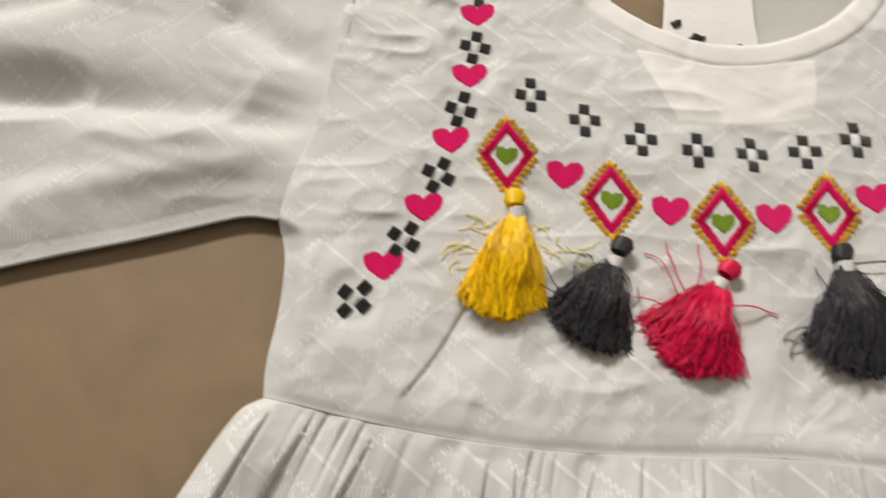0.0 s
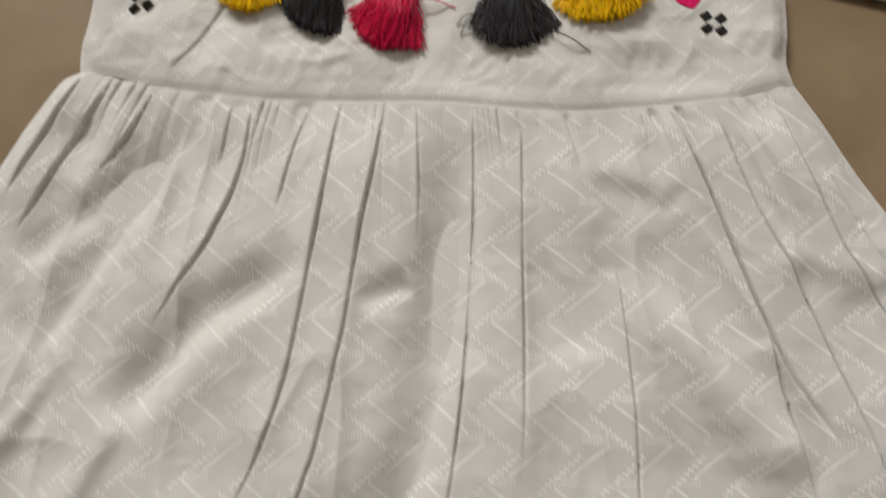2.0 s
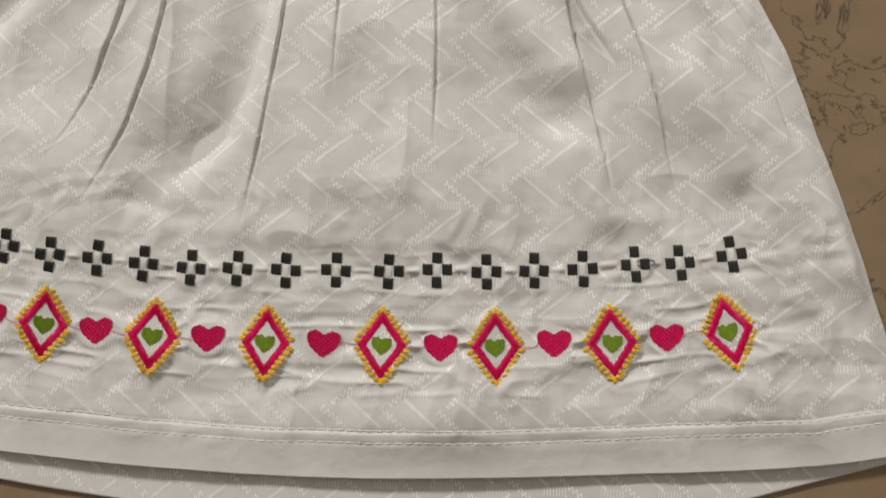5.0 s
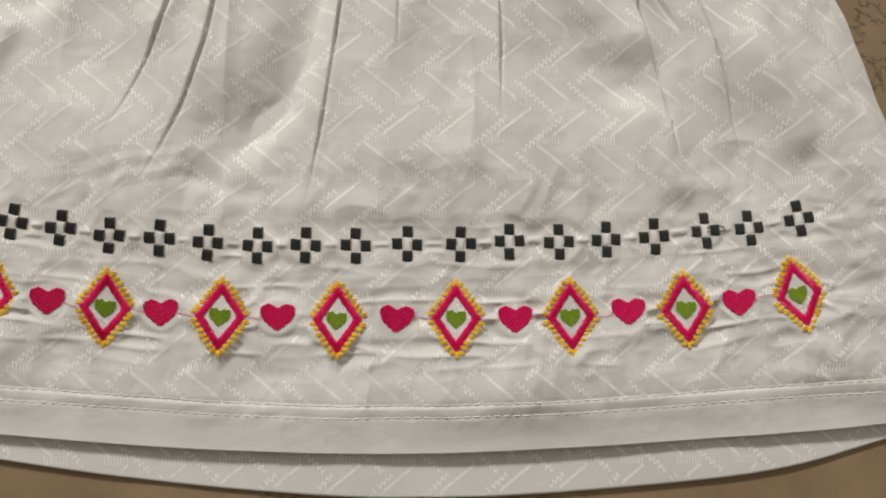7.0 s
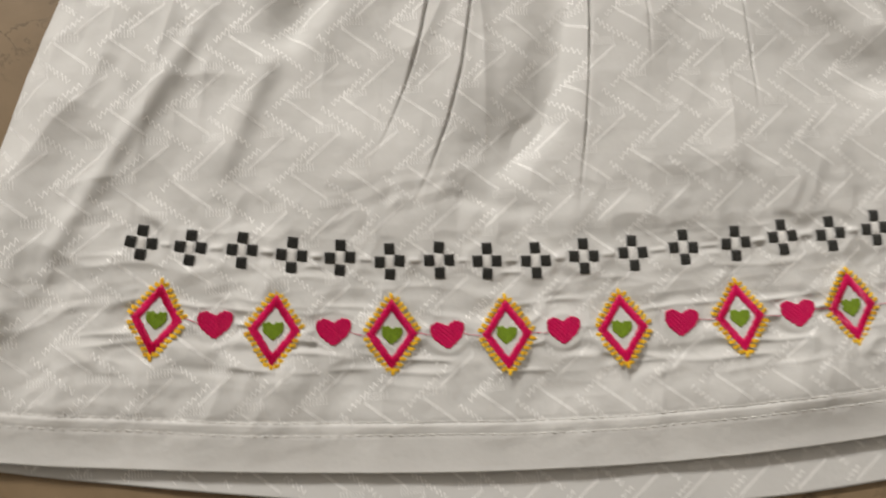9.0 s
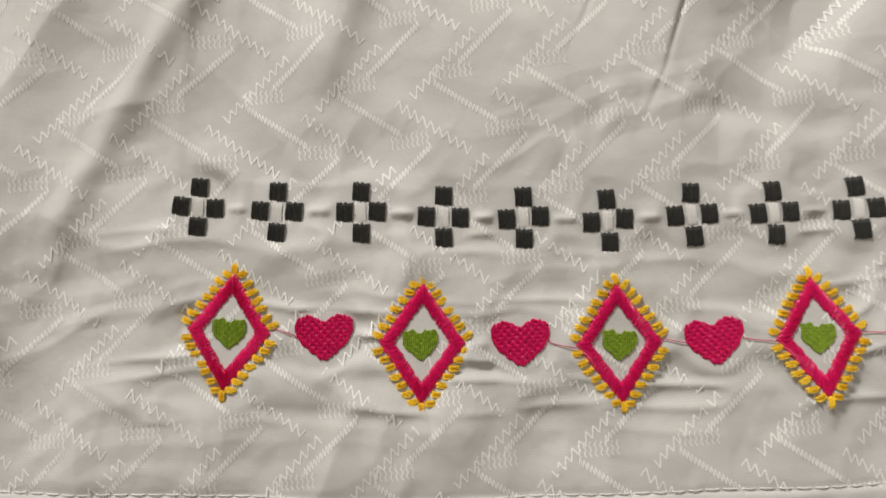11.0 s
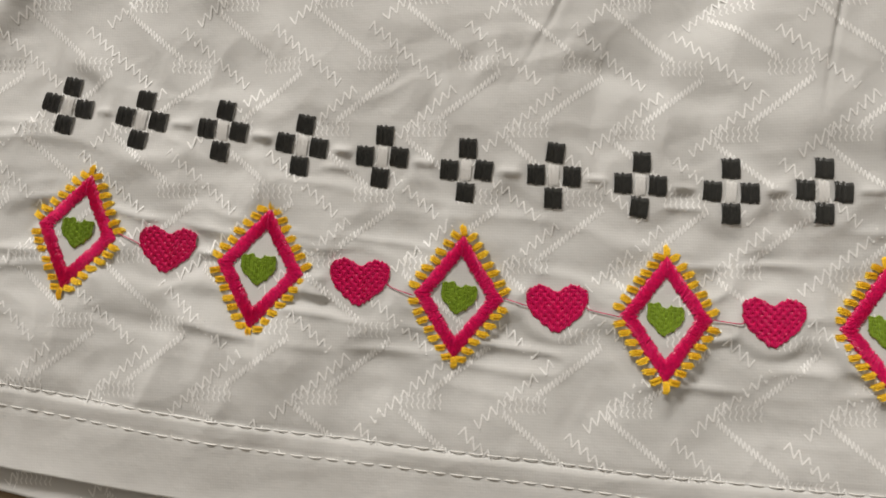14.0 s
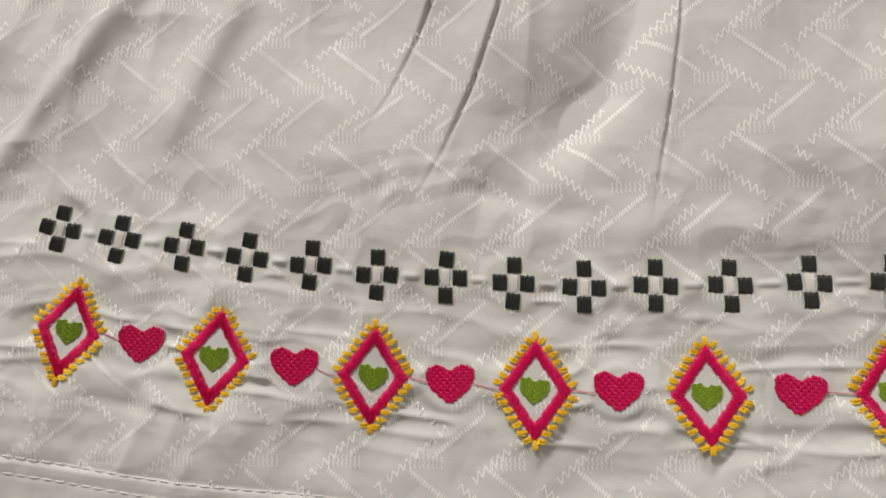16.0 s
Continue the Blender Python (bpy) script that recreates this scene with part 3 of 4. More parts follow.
def skirt_height(x, y):
    z = bedded(skirt_raw(x, y), x, y, BEDS[:SKIRT_BEDS])
    # cloth drawn in along the stitched rows, but not under the stitches
    free = np.ones(np.shape(x))
    for bx, by, r, *_ in BEDS[:SKIRT_BEDS]:
        free = free * smooth_step(0.8, 1.15, bed_distance(x - bx, y - by, r) / r)
    for line, amp, wide in (([p[:2] for p in HEM_DIAMONDS], 0.0021, 0.012), (HEM_CROSSES, 0.0012, 0.007)):
        yy = np.interp(x, *np.array(line).T)
        w = np.exp(-((y - yy + 0.002) / wide) ** 2) * free * smooth_step(-0.095, -0.068, x) * (1 - smooth_step(0.258, 0.285, x))
        z = z + amp * w * (crease_noise(x * 0.25, y - yy, 0.0045, 17) - 0.6)
    yy = np.interp(x, *np.array(HEM_CROSSES).T)
    return z + 0.0008 * free * np.exp(-((y - yy) / 0.0007) ** 2) * ((x > -0.066) & (x < 0.255))


def bed_distance(dx, dy, r):
    """Distance from the middle of a motif, in the shape of a diamond for the large ones."""
    return np.hypot(dx, dy) if r < 0.01 else (np.abs(dx) / 0.78 + np.abs(dy) / 1.08)


def bodice_height(x, y):
    return bedded(bodice_raw(x, y), x, y, BEDS[SKIRT_BEDS:])


def bed_pose(i, turn, scale=1.0, lift=0.00014):
    bx, by, r, h, gx, gy = BEDS[i]
    up = Vector((-gx, -gy, 1)).normalized()
    side = Vector((1, 0, gx)).normalized()
    side = (side - up * side.dot(up)).normalized()
    ahead = up.cross(side)
    m = Matrix((side, ahead, up)).transposed().to_4x4()
    return Matrix.Translation((bx, by, h + lift)) @ m @ pose(0, 0, 0, 0, 0, turn) @ Matrix.Diagonal((scale, scale, 1, 1))


dress = tagged(new("dress"), "embroidered white cotton child's dress laid flat on the brown floor", "dress")

# front of the skirt
skirt_grid = patch(HEM, WAIST, SKIRT_LEFT, SKIRT_RIGHT, 860, 500)
skirt = cloth_sheet("skirt_front", skirt_grid, skirt_height(skirt_grid[..., 0], skirt_grid[..., 1]), COTTON, dress, "gathered white cotton skirt with woven zigzags")
hem_grid = patch(HEM, [(p[0], p[1] + 0.0165) for p in HEM], [(-0.1393, -0.2100), (-0.143, -0.2265)], [(0.3140, -0.2170), (0.318, -0.2335)], 640, 34)
cloth_sheet("hem_band", hem_grid, skirt_height(hem_grid[..., 0], hem_grid[..., 1]) + 0.00022 * smooth_step(0, 3, np.arange(34.0))[:, None] - 0.00003, HEM_CLOTH, skirt, "smooth doubled white hem", 0.0002)
# back of the skirt, showing below the front hem
back_grid = patch(BACK_HEM, [(p[0], p[1] + 0.02) for p in HEM], [(-0.143, -0.2065), (-0.143, -0.229)], [(0.318, -0.2135), (0.318, -0.236)], 260, 40)
bz = 0.0012 + 0.0008 * (lattice_noise(back_grid[..., 0], back_grid[..., 1], 0.03, 61) + 1) * 0.6
skirt_back = cloth_sheet("skirt_back", back_grid, bz, COTTON, dress, "white cotton back hem")


# bodice with the neck opening
def neck_edge(x):
    cx, cy, a, b = NECK
    k = np.clip(1 - ((x - cx) / a) ** 2, 0, 1)
    return np.where(np.abs(x - cx) < a, cy - b * np.sqrt(k), 0.24 - 0.055 * smooth_step(0.11, 0.0575, np.abs(x - cx)))


bodice_grid = patch([(p[0], p[1] - 0.0007) for p in WAIST], [(-0.03, 0.24), (0.2, 0.24)], BODICE_LEFT, BODICE_RIGHT, 480, 360)
gx, gy = bodice_grid[..., 0], bodice_grid[..., 1]
low_y = np.interp(gx, *np.array(WAIST).T)
crown = neck_edge(gx)
gy = low_y + (gy - low_y) * (crown - low_y) / (0.24 - low_y)
bodice_grid = np.stack([gx, gy], -1)
bodice = cloth_sheet("bodice_front", bodice_grid, bodice_height(gx, gy), COTTON, dress, "white cotton bodice with puckered yoke", 0.003)

# sleeves
sleeves = []
for low, side, edge in ((SLEEVE_LEFT_LOW, -1, BODICE_LEFT), (SLEEVE_RIGHT_LOW, 1, BODICE_RIGHT)):
    if side < 0:
        g = patch(low, [(-0.23, 0.24), (-0.03, 0.24)], [(-0.23, 0.24), (-0.23, 0.028)], [(-0.027, 0.24), (-0.032, 0.12), (-0.049, 0.0765)], 240, 220)
    else:
        g = patch(low, [(0.197, 0.24), (0.36, 0.24)], [(0.197, 0.24), (0.2, 0.12), (0.2118, 0.066)], [(0.36, 0.24), (0.36, 0.03)], 200, 200)
    sleeves.append(cloth_sheet("sleeve", g, sleeve_height(g[..., 0], g[..., 1], low), COTTON, dress, "puffed white cotton sleeve"))

# ---- woven figure of the cloth: zigzag lines and rows of short strokes ----
def figure_strokes(x0, x1, y0, y1):
    """Polylines of the woven figure over a stretch of cloth."""
    rng = random.Random(7)
    strokes = []
    a, rise = 0.0198, 0.0131
    for j in range(int((y1 - y0) / rise) + 3):
        yj = y1 + rise - j * rise
        s = 1 if j % 2 == 0 else -1
        for i in range(int((x1 - x0) / a) + 4):
            xi = x0 - a + i * a + (0.5 * a if j % 2 else 0) + rng.uniform(-0.0004, 0.0004)
            # short wavy strokes side by side
            for k in range(8):
                cx = xi - 0.0038 + k * 0.00106
                strokes.append(0.00009), strokes.append([(cx + 0.0002 * (-1) ** q, yj + 0.0015 - q * 0.00075) for q in range(5)])
            # fine zigzag
            fx, fy = xi - s * 0.0042, yj - 0.0018
            line = []
            for k in range(37):
                t = k / 36
                line.append((fx + s * 0.0122 * t, fy - 0.0098 * t + (0.0008 if k % 2 else -0.0008)))
            strokes.append(0.000085), strokes.append(line)
            # wide zigzag
            fx, fy = xi - s * 0.0042 + 0.0115, yj - 0.0052
            line = []
            for k in range(20):
                t = k / 19
                line.append((fx + s * (0.0145 * t + (0.0004 if k % 2 else 0)) + rng.uniform(-1, 1) * 0.00012, fy - 0.0122 * t + (0.0012 if k % 2 else -0.0009) + rng.uniform(-1, 1) * 0.0002))
            strokes.append(0.00012), strokes.append(line)
    return list(zip(strokes[0::2], strokes[1::2]))


def woven_figure(owner, box, border, height, lift=0.00008, wide=1.2):
    ends = []
    for w, line in figure_strokes(*box):
        p = np.array(line)
        ends.append(np.column_stack([p[:-1], p[1:], np.full(len(p) - 1, w)]))
    e = np.vstack(ends)
    dx, dy = 0.6 * (e[:, 2] - e[:, 0]), 0.6 * (e[:, 3] - e[:, 1])
    e = e[inside(e[:, 0] - dx, e[:, 1] - dy, border) & inside(e[:, 2] + dx, e[:, 3] + dy, border)]
    e, half = e[:, :4], e[:, 4:] * wide
    d = e[:, 2:] - e[:, :2]
    d = d / np.maximum(np.hypot(d[:, 0], d[:, 1]), 1e-9)[:, None]
    n = np.stack([-d[:, 1], d[:, 0]], 1) * half
    quad = np.stack([e[:, :2] - n, e[:, 2:] - n, e[:, 2:] + n, e[:, :2] + n], 1).reshape(-1, 2)
    z = height(quad[:, 0], quad[:, 1]) + lift
    faces = np.arange(len(quad)).reshape(-1, 4)
    ob = mesh_object("woven_figure", np.column_stack([quad, z]), faces, FIGURE, owner, "glossy white woven zigzags", smooth=True)
    ob["kind"] = "stuff"


SKIRT_BORDER = list(resample(SKIRT_LEFT, 40)) + list(resample(HEM, 60)) + list(resample(SKIRT_RIGHT, 40))[::-1] + list(resample(WAIST, 40))[::-1]
woven_figure(skirt, (-0.15, 0.325, -0.252, 0.03), SKIRT_BORDER, skirt_height)
BODICE_BORDER = list(resample(BODICE_LEFT, 40)) + list(resample(WAIST, 40)) + list(resample(BODICE_RIGHT, 40))[::-1] + [(x, float(neck_edge(np.array(x)))) for x in np.linspace(0.2, -0.03, 60)]
woven_figure(bodice, (-0.05, 0.215, 0.01, 0.24), BODICE_BORDER, bodice_height, wide=0.8)


def back_height(x, y):
    return 0.0012 + 0.0008 * (lattice_noise(x, y, 0.03, 61) + 1) * 0.6


woven_figure(skirt_back, (-0.15, 0.325, -0.27, -0.225), list(resample(BACK_HEM, 60)) + [(0.318, -0.225), (-0.143, -0.225)], back_height)
for ob, low in zip(sleeves, (SLEEVE_LEFT_LOW, SLEEVE_RIGHT_LOW)):
    xs = [p[0] for p in low]
    border = list(resample(low, 40)) + [(max(xs), 0.2), (min(xs), 0.2)]
    woven_figure(ob, (min(xs), max(xs), 0.02, 0.2), border, functools.partial(sleeve_height, low=low), wide=0.7)


# ---- single threads ----
def threads_mesh(name, rows, mat):
    """rows of (x0, y0, x1, y1, width, height): short raised threads on a flat bed."""
    verts, faces = [], []
    for x0, y0, x1, y1, w, h in rows:
        d = Vector((x1 - x0, y1 - y0))
        if d.length < 1e-6:
            continue
        n = Vector((-d.y, d.x)).normalized() * (w / 2)
        b = len(verts)
        for t, k in ((0, 0.05), (0.18, 0.85), (0.5, 1.0), (0.82, 0.85), (1, 0.05)):
            px, py = x0 + d.x * t, y0 + d.y * t
            verts += [(px - n.x, py - n.y, -0.0003), (px, py, h * k), (px + n.x, py + n.y, -0.0003)]
        for s in range(4):
            a = b + 3 * s
            faces += [(a, a + 3, a + 4, a + 1), (a + 1, a + 4, a + 5, a + 2)]
    return mesh_data(name, verts, faces, mat)


ROUNDED = ((0, -0.6), (0.06, 0.45), (0.2, 0.9), (0.5, 1.0), (0.8, 0.9), (0.94, 0.45), (1, -0.6))


BULGED = ((0, -0.5), (0.05, 0.3), (0.16, 0.66), (0.32, 0.92), (0.5, 1.0), (0.68, 0.92), (0.84, 0.66), (0.95, 0.3), (1, -0.5))


def satin_mesh(name, rows, mat, stations=ROUNDED, closed=False, valley=0.35):
    """Threads lying side by side as one corrugated pad: rows of (x0, y0, x1, y1, height)."""
    rails = []
    for i, (x0, y0, x1, y1, h) in enumerate(rows):
        prof = stations(i) if callable(stations) else stations
        ridge = [(x0 + (x1 - x0) * t, y0 + (y1 - y0) * t, h * k) for t, k in prof]
        if rails:
            last = rails[-1]
            rails.append([((p[0] + q[0]) / 2, (p[1] + q[1]) / 2, min(p[2], q[2]) * (valley if p[2] > 0 else 1)) for p, q in zip(last, ridge)])
        rails.append(ridge)
    n = len(rails[0])
    verts = [p for r in rails for p in r]
    count = len(rails)
    faces = [(i * n + j, i * n + j + 1, (i + 1) * n + j + 1, (i + 1) * n + j) for i in range(count - 1) for j in range(n - 1)]
    if closed:
        faces += [((count - 1) * n + j, (count - 1) * n + j + 1, j + 1, j) for j in range(n - 1)]
    me = mesh_data(name, verts, faces, mat, smooth=False)
    bm = bmesh.new()
    bm.from_mesh(me)
    bmesh.ops.recalc_face_normals(bm, faces=bm.faces)
    if sum(f.normal.z for f in bm.faces) < 0:
        bmesh.ops.reverse_faces(bm, faces=bm.faces)
    bm.to_mesh(me)
    bm.free()
    return me


def border_mesh():
    rng = random.Random(11)
    ow, oh, iw, ih = 0.0086, 0.0120, 0.0056, 0.0079
    outer, inner = [(0, oh), (ow, 0), (0, -oh), (-ow, 0)], [(0, ih), (iw, 0), (0, -ih), (-iw, 0)]
    rows = []
    for k in range(4):
        (ax, ay), (bx, by) = outer[k], outer[(k + 1) % 4]
        (cx, cy), (dx, dy) = inner[k], inner[(k + 1) % 4]
        n = 44
        for i in range(n):
            t = (i + 0.5) / n
            j = rng.uniform(-0.006, 0.006)
            g, g2 = rng.uniform(-0.05, 0.12), rng.uniform(-0.05, 0.16)
            x0, y0 = ax + (bx - ax) * t, ay + (by - ay) * t
            x1, y1 = cx + (dx - cx) * (t + j), cy + (dy - cy) * (t + j)
            rows.append((x0 - (x1 - x0) * g, y0 - (y1 - y0) * g, x1 + (x1 - x0) * g2, y1 + (y1 - y0) * g2, rng.uniform(0.00056, 0.0007)))
    return satin_mesh("diamond_motif", rows, PINK_SATIN, BULGED, closed=True, valley=0.72)


def tooth_mesh(seed):
    """A short stub of a few thick threads with uneven ends."""
    rng = random.Random(seed)
    rows = []
    for i in range(6):
        t = (i + 0.5) / 6 * 2 - 1
        y = t * 0.00074
        a = 0.00136 * (1 - 0.35 * t * t)
        rows.append((-a * rng.uniform(0.75, 1.15), y - 0.0001, a * rng.uniform(0.75, 1.15), y + 0.0001, rng.uniform(0.00045, 0.0007) * (1 - 0.3 * t * t)))
    return satin_mesh("tooth", rows, YELLOW, valley=0.6)


def heart_mesh(name, w, h, mat, rows_n, seed, deep=1.0):
    rng = random.Random(seed)
    a = w / 2
    rows, cuts = [], []
    cols = int(w / 0.0004)
    for i in range(cols):
        x = -a + (i + 0.5) * w / cols
        q = abs(x) / a
        top = h * (0.26 + 0.24 * math.sqrt(max(0.0, 1 - ((q - 0.5) / 0.5) ** 2))) + rng.uniform(-1, 1) * 0.0003
        bottom = -h * 0.5 + h * (0.56 * q ** 1.3 + 0.14 * max(0.0, (q - 0.75) / 0.25) ** 2) + rng.uniform(-1, 1) * 0.0003
        shift = 0.5 if (i // 2) % 2 else 0.0
        cuts.append([((-h / 2 + (k + shift) * h / rows_n) - bottom) / (top - bottom) for k in range(1, rows_n)])
        rows.append((x, bottom, x, top, rng.uniform(0.00028, 0.0004)))

    def profile(i):
        out = []
        for k in range(25):
            t = k / 24
            d = min([abs(t - c) for c in cuts[i]] + [1.0])
            out.append((t, -0.6 if k in (0, 24) else 1.0 - deep * (1.3 if i % 2 else 0.6) * math.exp(-(d / 0.03) ** 2)))
        return out
    return satin_mesh(name, rows, mat, profile)


def square_mesh():
    rng = random.Random(14)
    rows = []
    for i in range(15):
        x = -0.00182 + (i + 0.5) * 0.00364 / 15
        rows.append((x, -0.0018 - rng.uniform(0, 0.00045), x + rng.uniform(-1, 1) * 0.0001, 0.0018 + rng.uniform(0, 0.00045), rng.uniform(0.00036, 0.00048)))
    return satin_mesh("square", rows, BLACK, valley=0.62)


def middle_mesh():
    """The white pad in the middle of a cross."""
    rng = random.Random(15)
    rows = []
    for i in range(9):
        x = -0.0011 + (i + 0.5) * 0.0022 / 9
        rows.append((x, -0.0019 - rng.uniform(0, 0.0005), x, 0.0019 + rng.uniform(0, 0.0005), rng.uniform(0.0003, 0.00042)))
    return satin_mesh("middle", rows, WHITE_WRAP, BULGED, valley=0.6)


BORDER, SQUARE = border_mesh(), square_mesh()
MIDDLE = middle_mesh()
TOOTH_SHAPES = [tooth_mesh(seed) for seed in (12, 31, 47, 58)]
PINK_HEART = heart_mesh("heart_motif", 0.0120, 0.0094, PINK, 6, 21)
FLAT_HEART = heart_mesh("heart_motif", 0.0120, 0.0094, PINK_FLAT, 6, 23, 0.12)
GREEN_HEART = heart_mesh("green_heart", 0.0073, 0.0064, GREEN, 5, 22, 0.45)
TEETH = []
for sx in (1, -1):
    for sy in (1, -1):
        for k in range(7):
            t = (k + 0.55) / 7.2
            lean = sx * (24 if sy > 0 else -10)
            TEETH.append((sx * (0.0086 * t + 0.0009), sy * (0.012 * (1 - t) + 0.0005), lean))
TEETH += [(0, 0.0126, 90), (0, -0.0125, 90)]


def diamond_motif(m, rng):
    ob = part("diamond_motif", BORDER, dress, m, "pink satin-stitch diamond with yellow teeth")
    part("green_heart", GREEN_HEART, ob, pose(rng.uniform(-0.0004, 0.0004), -0.0005, 0, 0, 0, rng.uniform(-6, 6)), "green stitched heart")
    for x, y, turn in TEETH:
        part("tooth", rng.choice(TOOTH_SHAPES), ob, pose(x + rng.uniform(-1, 1) * 0.0002, y + rng.uniform(-1, 1) * 0.0002, 0, 0, 0, turn + rng.uniform(-12, 12)))


def cross_motif(m, rng):
    holder = new("cross_motif")
    holder.parent = dress
    holder.matrix_basis = m
    holder["label"] = "four charcoal satin-stitch squares"
    part("middle", MIDDLE, holder, pose(0, 0, -0.0001, 0, 0, rng.uniform(-5, 5)), "white stitched pad")
    for x, y in ((0, 0.0043), (0, -0.0043), (-0.0034, 0), (0.0034, 0)):
        part("square", SQUARE, holder, pose(x + rng.uniform(-1, 1) * 0.00015, y + rng.uniform(-1, 1) * 0.0002, 0, 0, 0, rng.uniform(-4, 4)))


rng = random.Random(5)
bed = 0
lean_x, lean_a = [r[0] for r in HEM_DIAMONDS], [r[2] for r in HEM_DIAMONDS]
for row in HEM_DIAMONDS:
    diamond_motif(bed_pose(bed, -row[2]), rng)
    bed += 1
for row in HEM_HEARTS:
    part("heart_motif", PINK_HEART, dress, bed_pose(bed, -float(np.interp(row[0], lean_x, lean_a)) + rng.uniform(-5, 5)), "pink stitched heart")
    bed += 1
for row in HEM_CROSSES:
    cross_motif(bed_pose(bed, -float(np.interp(row[0], lean_x, lean_a)) * 0.8, 1.0), rng)
    bed += 1
for row in NECK_DIAMONDS:
    diamond_motif(bed_pose(bed, row[2], 0.92), rng)
    bed += 1
for row in NECK_HEARTS + YOKE_LEFT_HEARTS + YOKE_RIGHT_HEARTS:
    part("heart_motif", FLAT_HEART, dress, bed_pose(bed, 0.45 * row[2], 0.93), "pink stitched heart")
    bed += 1
for row in NECK_CROSSES:
    cross_motif(bed_pose(bed, 0, 0.92), rng)
    bed += 1
for row in YOKE_LEFT_CROSSES + YOKE_RIGHT_CROSSES:
    cross_motif(bed_pose(bed, -row[2], 0.92), rng)
    bed += 1


# ---- seams: rows of stitches and loose threads ----
def tube(verts, faces, path, radius, sides=4, taper=0.7):
    """Adds a thin round thread along a path of places."""
    b = len(verts)
    n = len(path)
    for i, p in enumerate(path):
        t = (Vector(path[min(i + 1, n - 1)]) - Vector(path[max(i - 1, 0)])).normalized()
        s = t.cross(Vector((0, 0, 1)))
        s = s.normalized() if s.length > 1e-4 else Vector((1, 0, 0))
        u = s.cross(t)
        r = radius * (1 - (1 - taper) * (i / (n - 1)))
        for k in range(sides):
            a = 2 * math.pi * k / sides
            verts.append(Vector(p) + s * (r * math.cos(a)) + u * (r * math.sin(a)))
    for i in range(n - 1):
        for k in range(sides):
            k2 = (k + 1) % sides
            faces.append((b + i * sides + k, b + i * sides + k2, b + (i + 1) * sides + k2, b + (i + 1) * sides + k))


sx_all = np.arange(-0.135, 0.312, 0.0034)
for offset in (0.0124, 0.0167):
    verts, faces = [], []
    hx = np.array(HEM)
    xs = sx_all[:, None] + np.array([0, 0.0009, 0.0018, 0.0027])
    ys = np.interp(xs, hx[:, 0], hx[:, 1]) + offset + 0.0003 * np.sin(xs * 60)
    zs = skirt_height(xs, ys) + np.array([0.0001, 0.0004, 0.0004, 0.0001])
    for row in np.stack([xs, ys, zs], -1):
        tube(verts, faces, row.tolist(), 0.00014, 4, 1.0)
    ob = mesh_object("hem_stitches", verts, faces, STITCH, skirt, "row of white machine stitches")
    ob["kind"] = "stuff"


def loose_thread(name, places, radius, mat, parent, height):
    p = np.array(places)
    q = resample(p, 16)
    z = height(q[:, 0], q[:, 1]) + 0.0004
    verts, faces = [], []
    tube(verts, faces, [(a, b, c) for (a, b), c in zip(q, z)], radius, 5, 0.9)
    mesh_object(name, verts, faces, mat, parent)


for k in range(len(HEM_HEARTS)):
    hx0, hy0 = HEM_HEARTS[k]
    for x2, y2, s in ((HEM_DIAMONDS[k][0] + 0.0085, HEM_DIAMONDS[k][1], -1), (HEM_DIAMONDS[k + 1][0] - 0.0085, HEM_DIAMONDS[k + 1][1], 1)):
        if (k * 2 + s) % 3 != 1:
            loose_thread("joining_thread", [(hx0 + s * 0.0055, hy0 + 0.0005), ((hx0 + x2) / 2, (hy0 + y2) / 2 + 0.0006 * s), (x2, y2)], 0.0001, PINK, dress, skirt_height)
loose_thread("loose_thread", [(0.2225, -0.1706), (0.2275, -0.1695), (0.2295, -0.171), (0.2275, -0.1722), (0.2225, -0.172)], 0.00016, BLACK, dress, skirt_height)

# ---- neck: bound edge, facing behind the cloth, inside of the back ----
cx, cy, na, nb = NECK
nu, nv = 150, 9
verts = []
turns = np.radians(185 + 170 * np.arange(nu) / (nu - 1))
edge_z = bodice_height(cx + (na + 0.001) * np.cos(turns), cy + (nb + 0.001) * np.sin(turns)) + 0.0004
for i in range(nu):
    a = math.radians(185 + 170 * i / (nu - 1))
    for j in range(nv):
        t = j / (nv - 1)
        ra, rb = na + 0.0006 - 0.0082 * t, nb + 0.0006 - 0.0083 * t
        x, y = cx + ra * math.cos(a), cy + rb * math.sin(a)
        z = edge_z[i] + 0.0002 * math.sin(math.pi * t) ** 0.5 + 0.0004 * float(lattice_noise(np.array(x), np.array(y), 0.012, 71))
        verts.append((x, y, z - (0.0006 if j in (0, nv - 1) else 0)))
faces = [(i * nv + j, i * nv + j + 1, (i + 1) * nv + j + 1, (i + 1) * nv + j) for i in range(nu - 1) for j in range(nv - 1)]
mesh_object("neck_binding", verts, faces, DOUBLE, dress, "white bound neck edge")
back_grid2 = patch([(0.073, 0.11), (0.16, 0.11)], [(0.066, 0.235), (0.16, 0.235)], [(0.066, 0.235), (0.071, 0.16), (0.073, 0.11)], [(0.16, 0.235), (0.16, 0.11)], 120, 110)
bx2, by2 = back_grid2[..., 0], back_grid2[..., 1]
# back panel, with the shade of the opening put into its grey colour
cloth_sheet("bodice_back", back_grid2, 0.0016 + 0.0006 * (1 + lattice_noise(bx2, by2, 0.02, 73)), SHADED_LINING, dress, "thin white back, coloured grey for shade, seen through the neck")
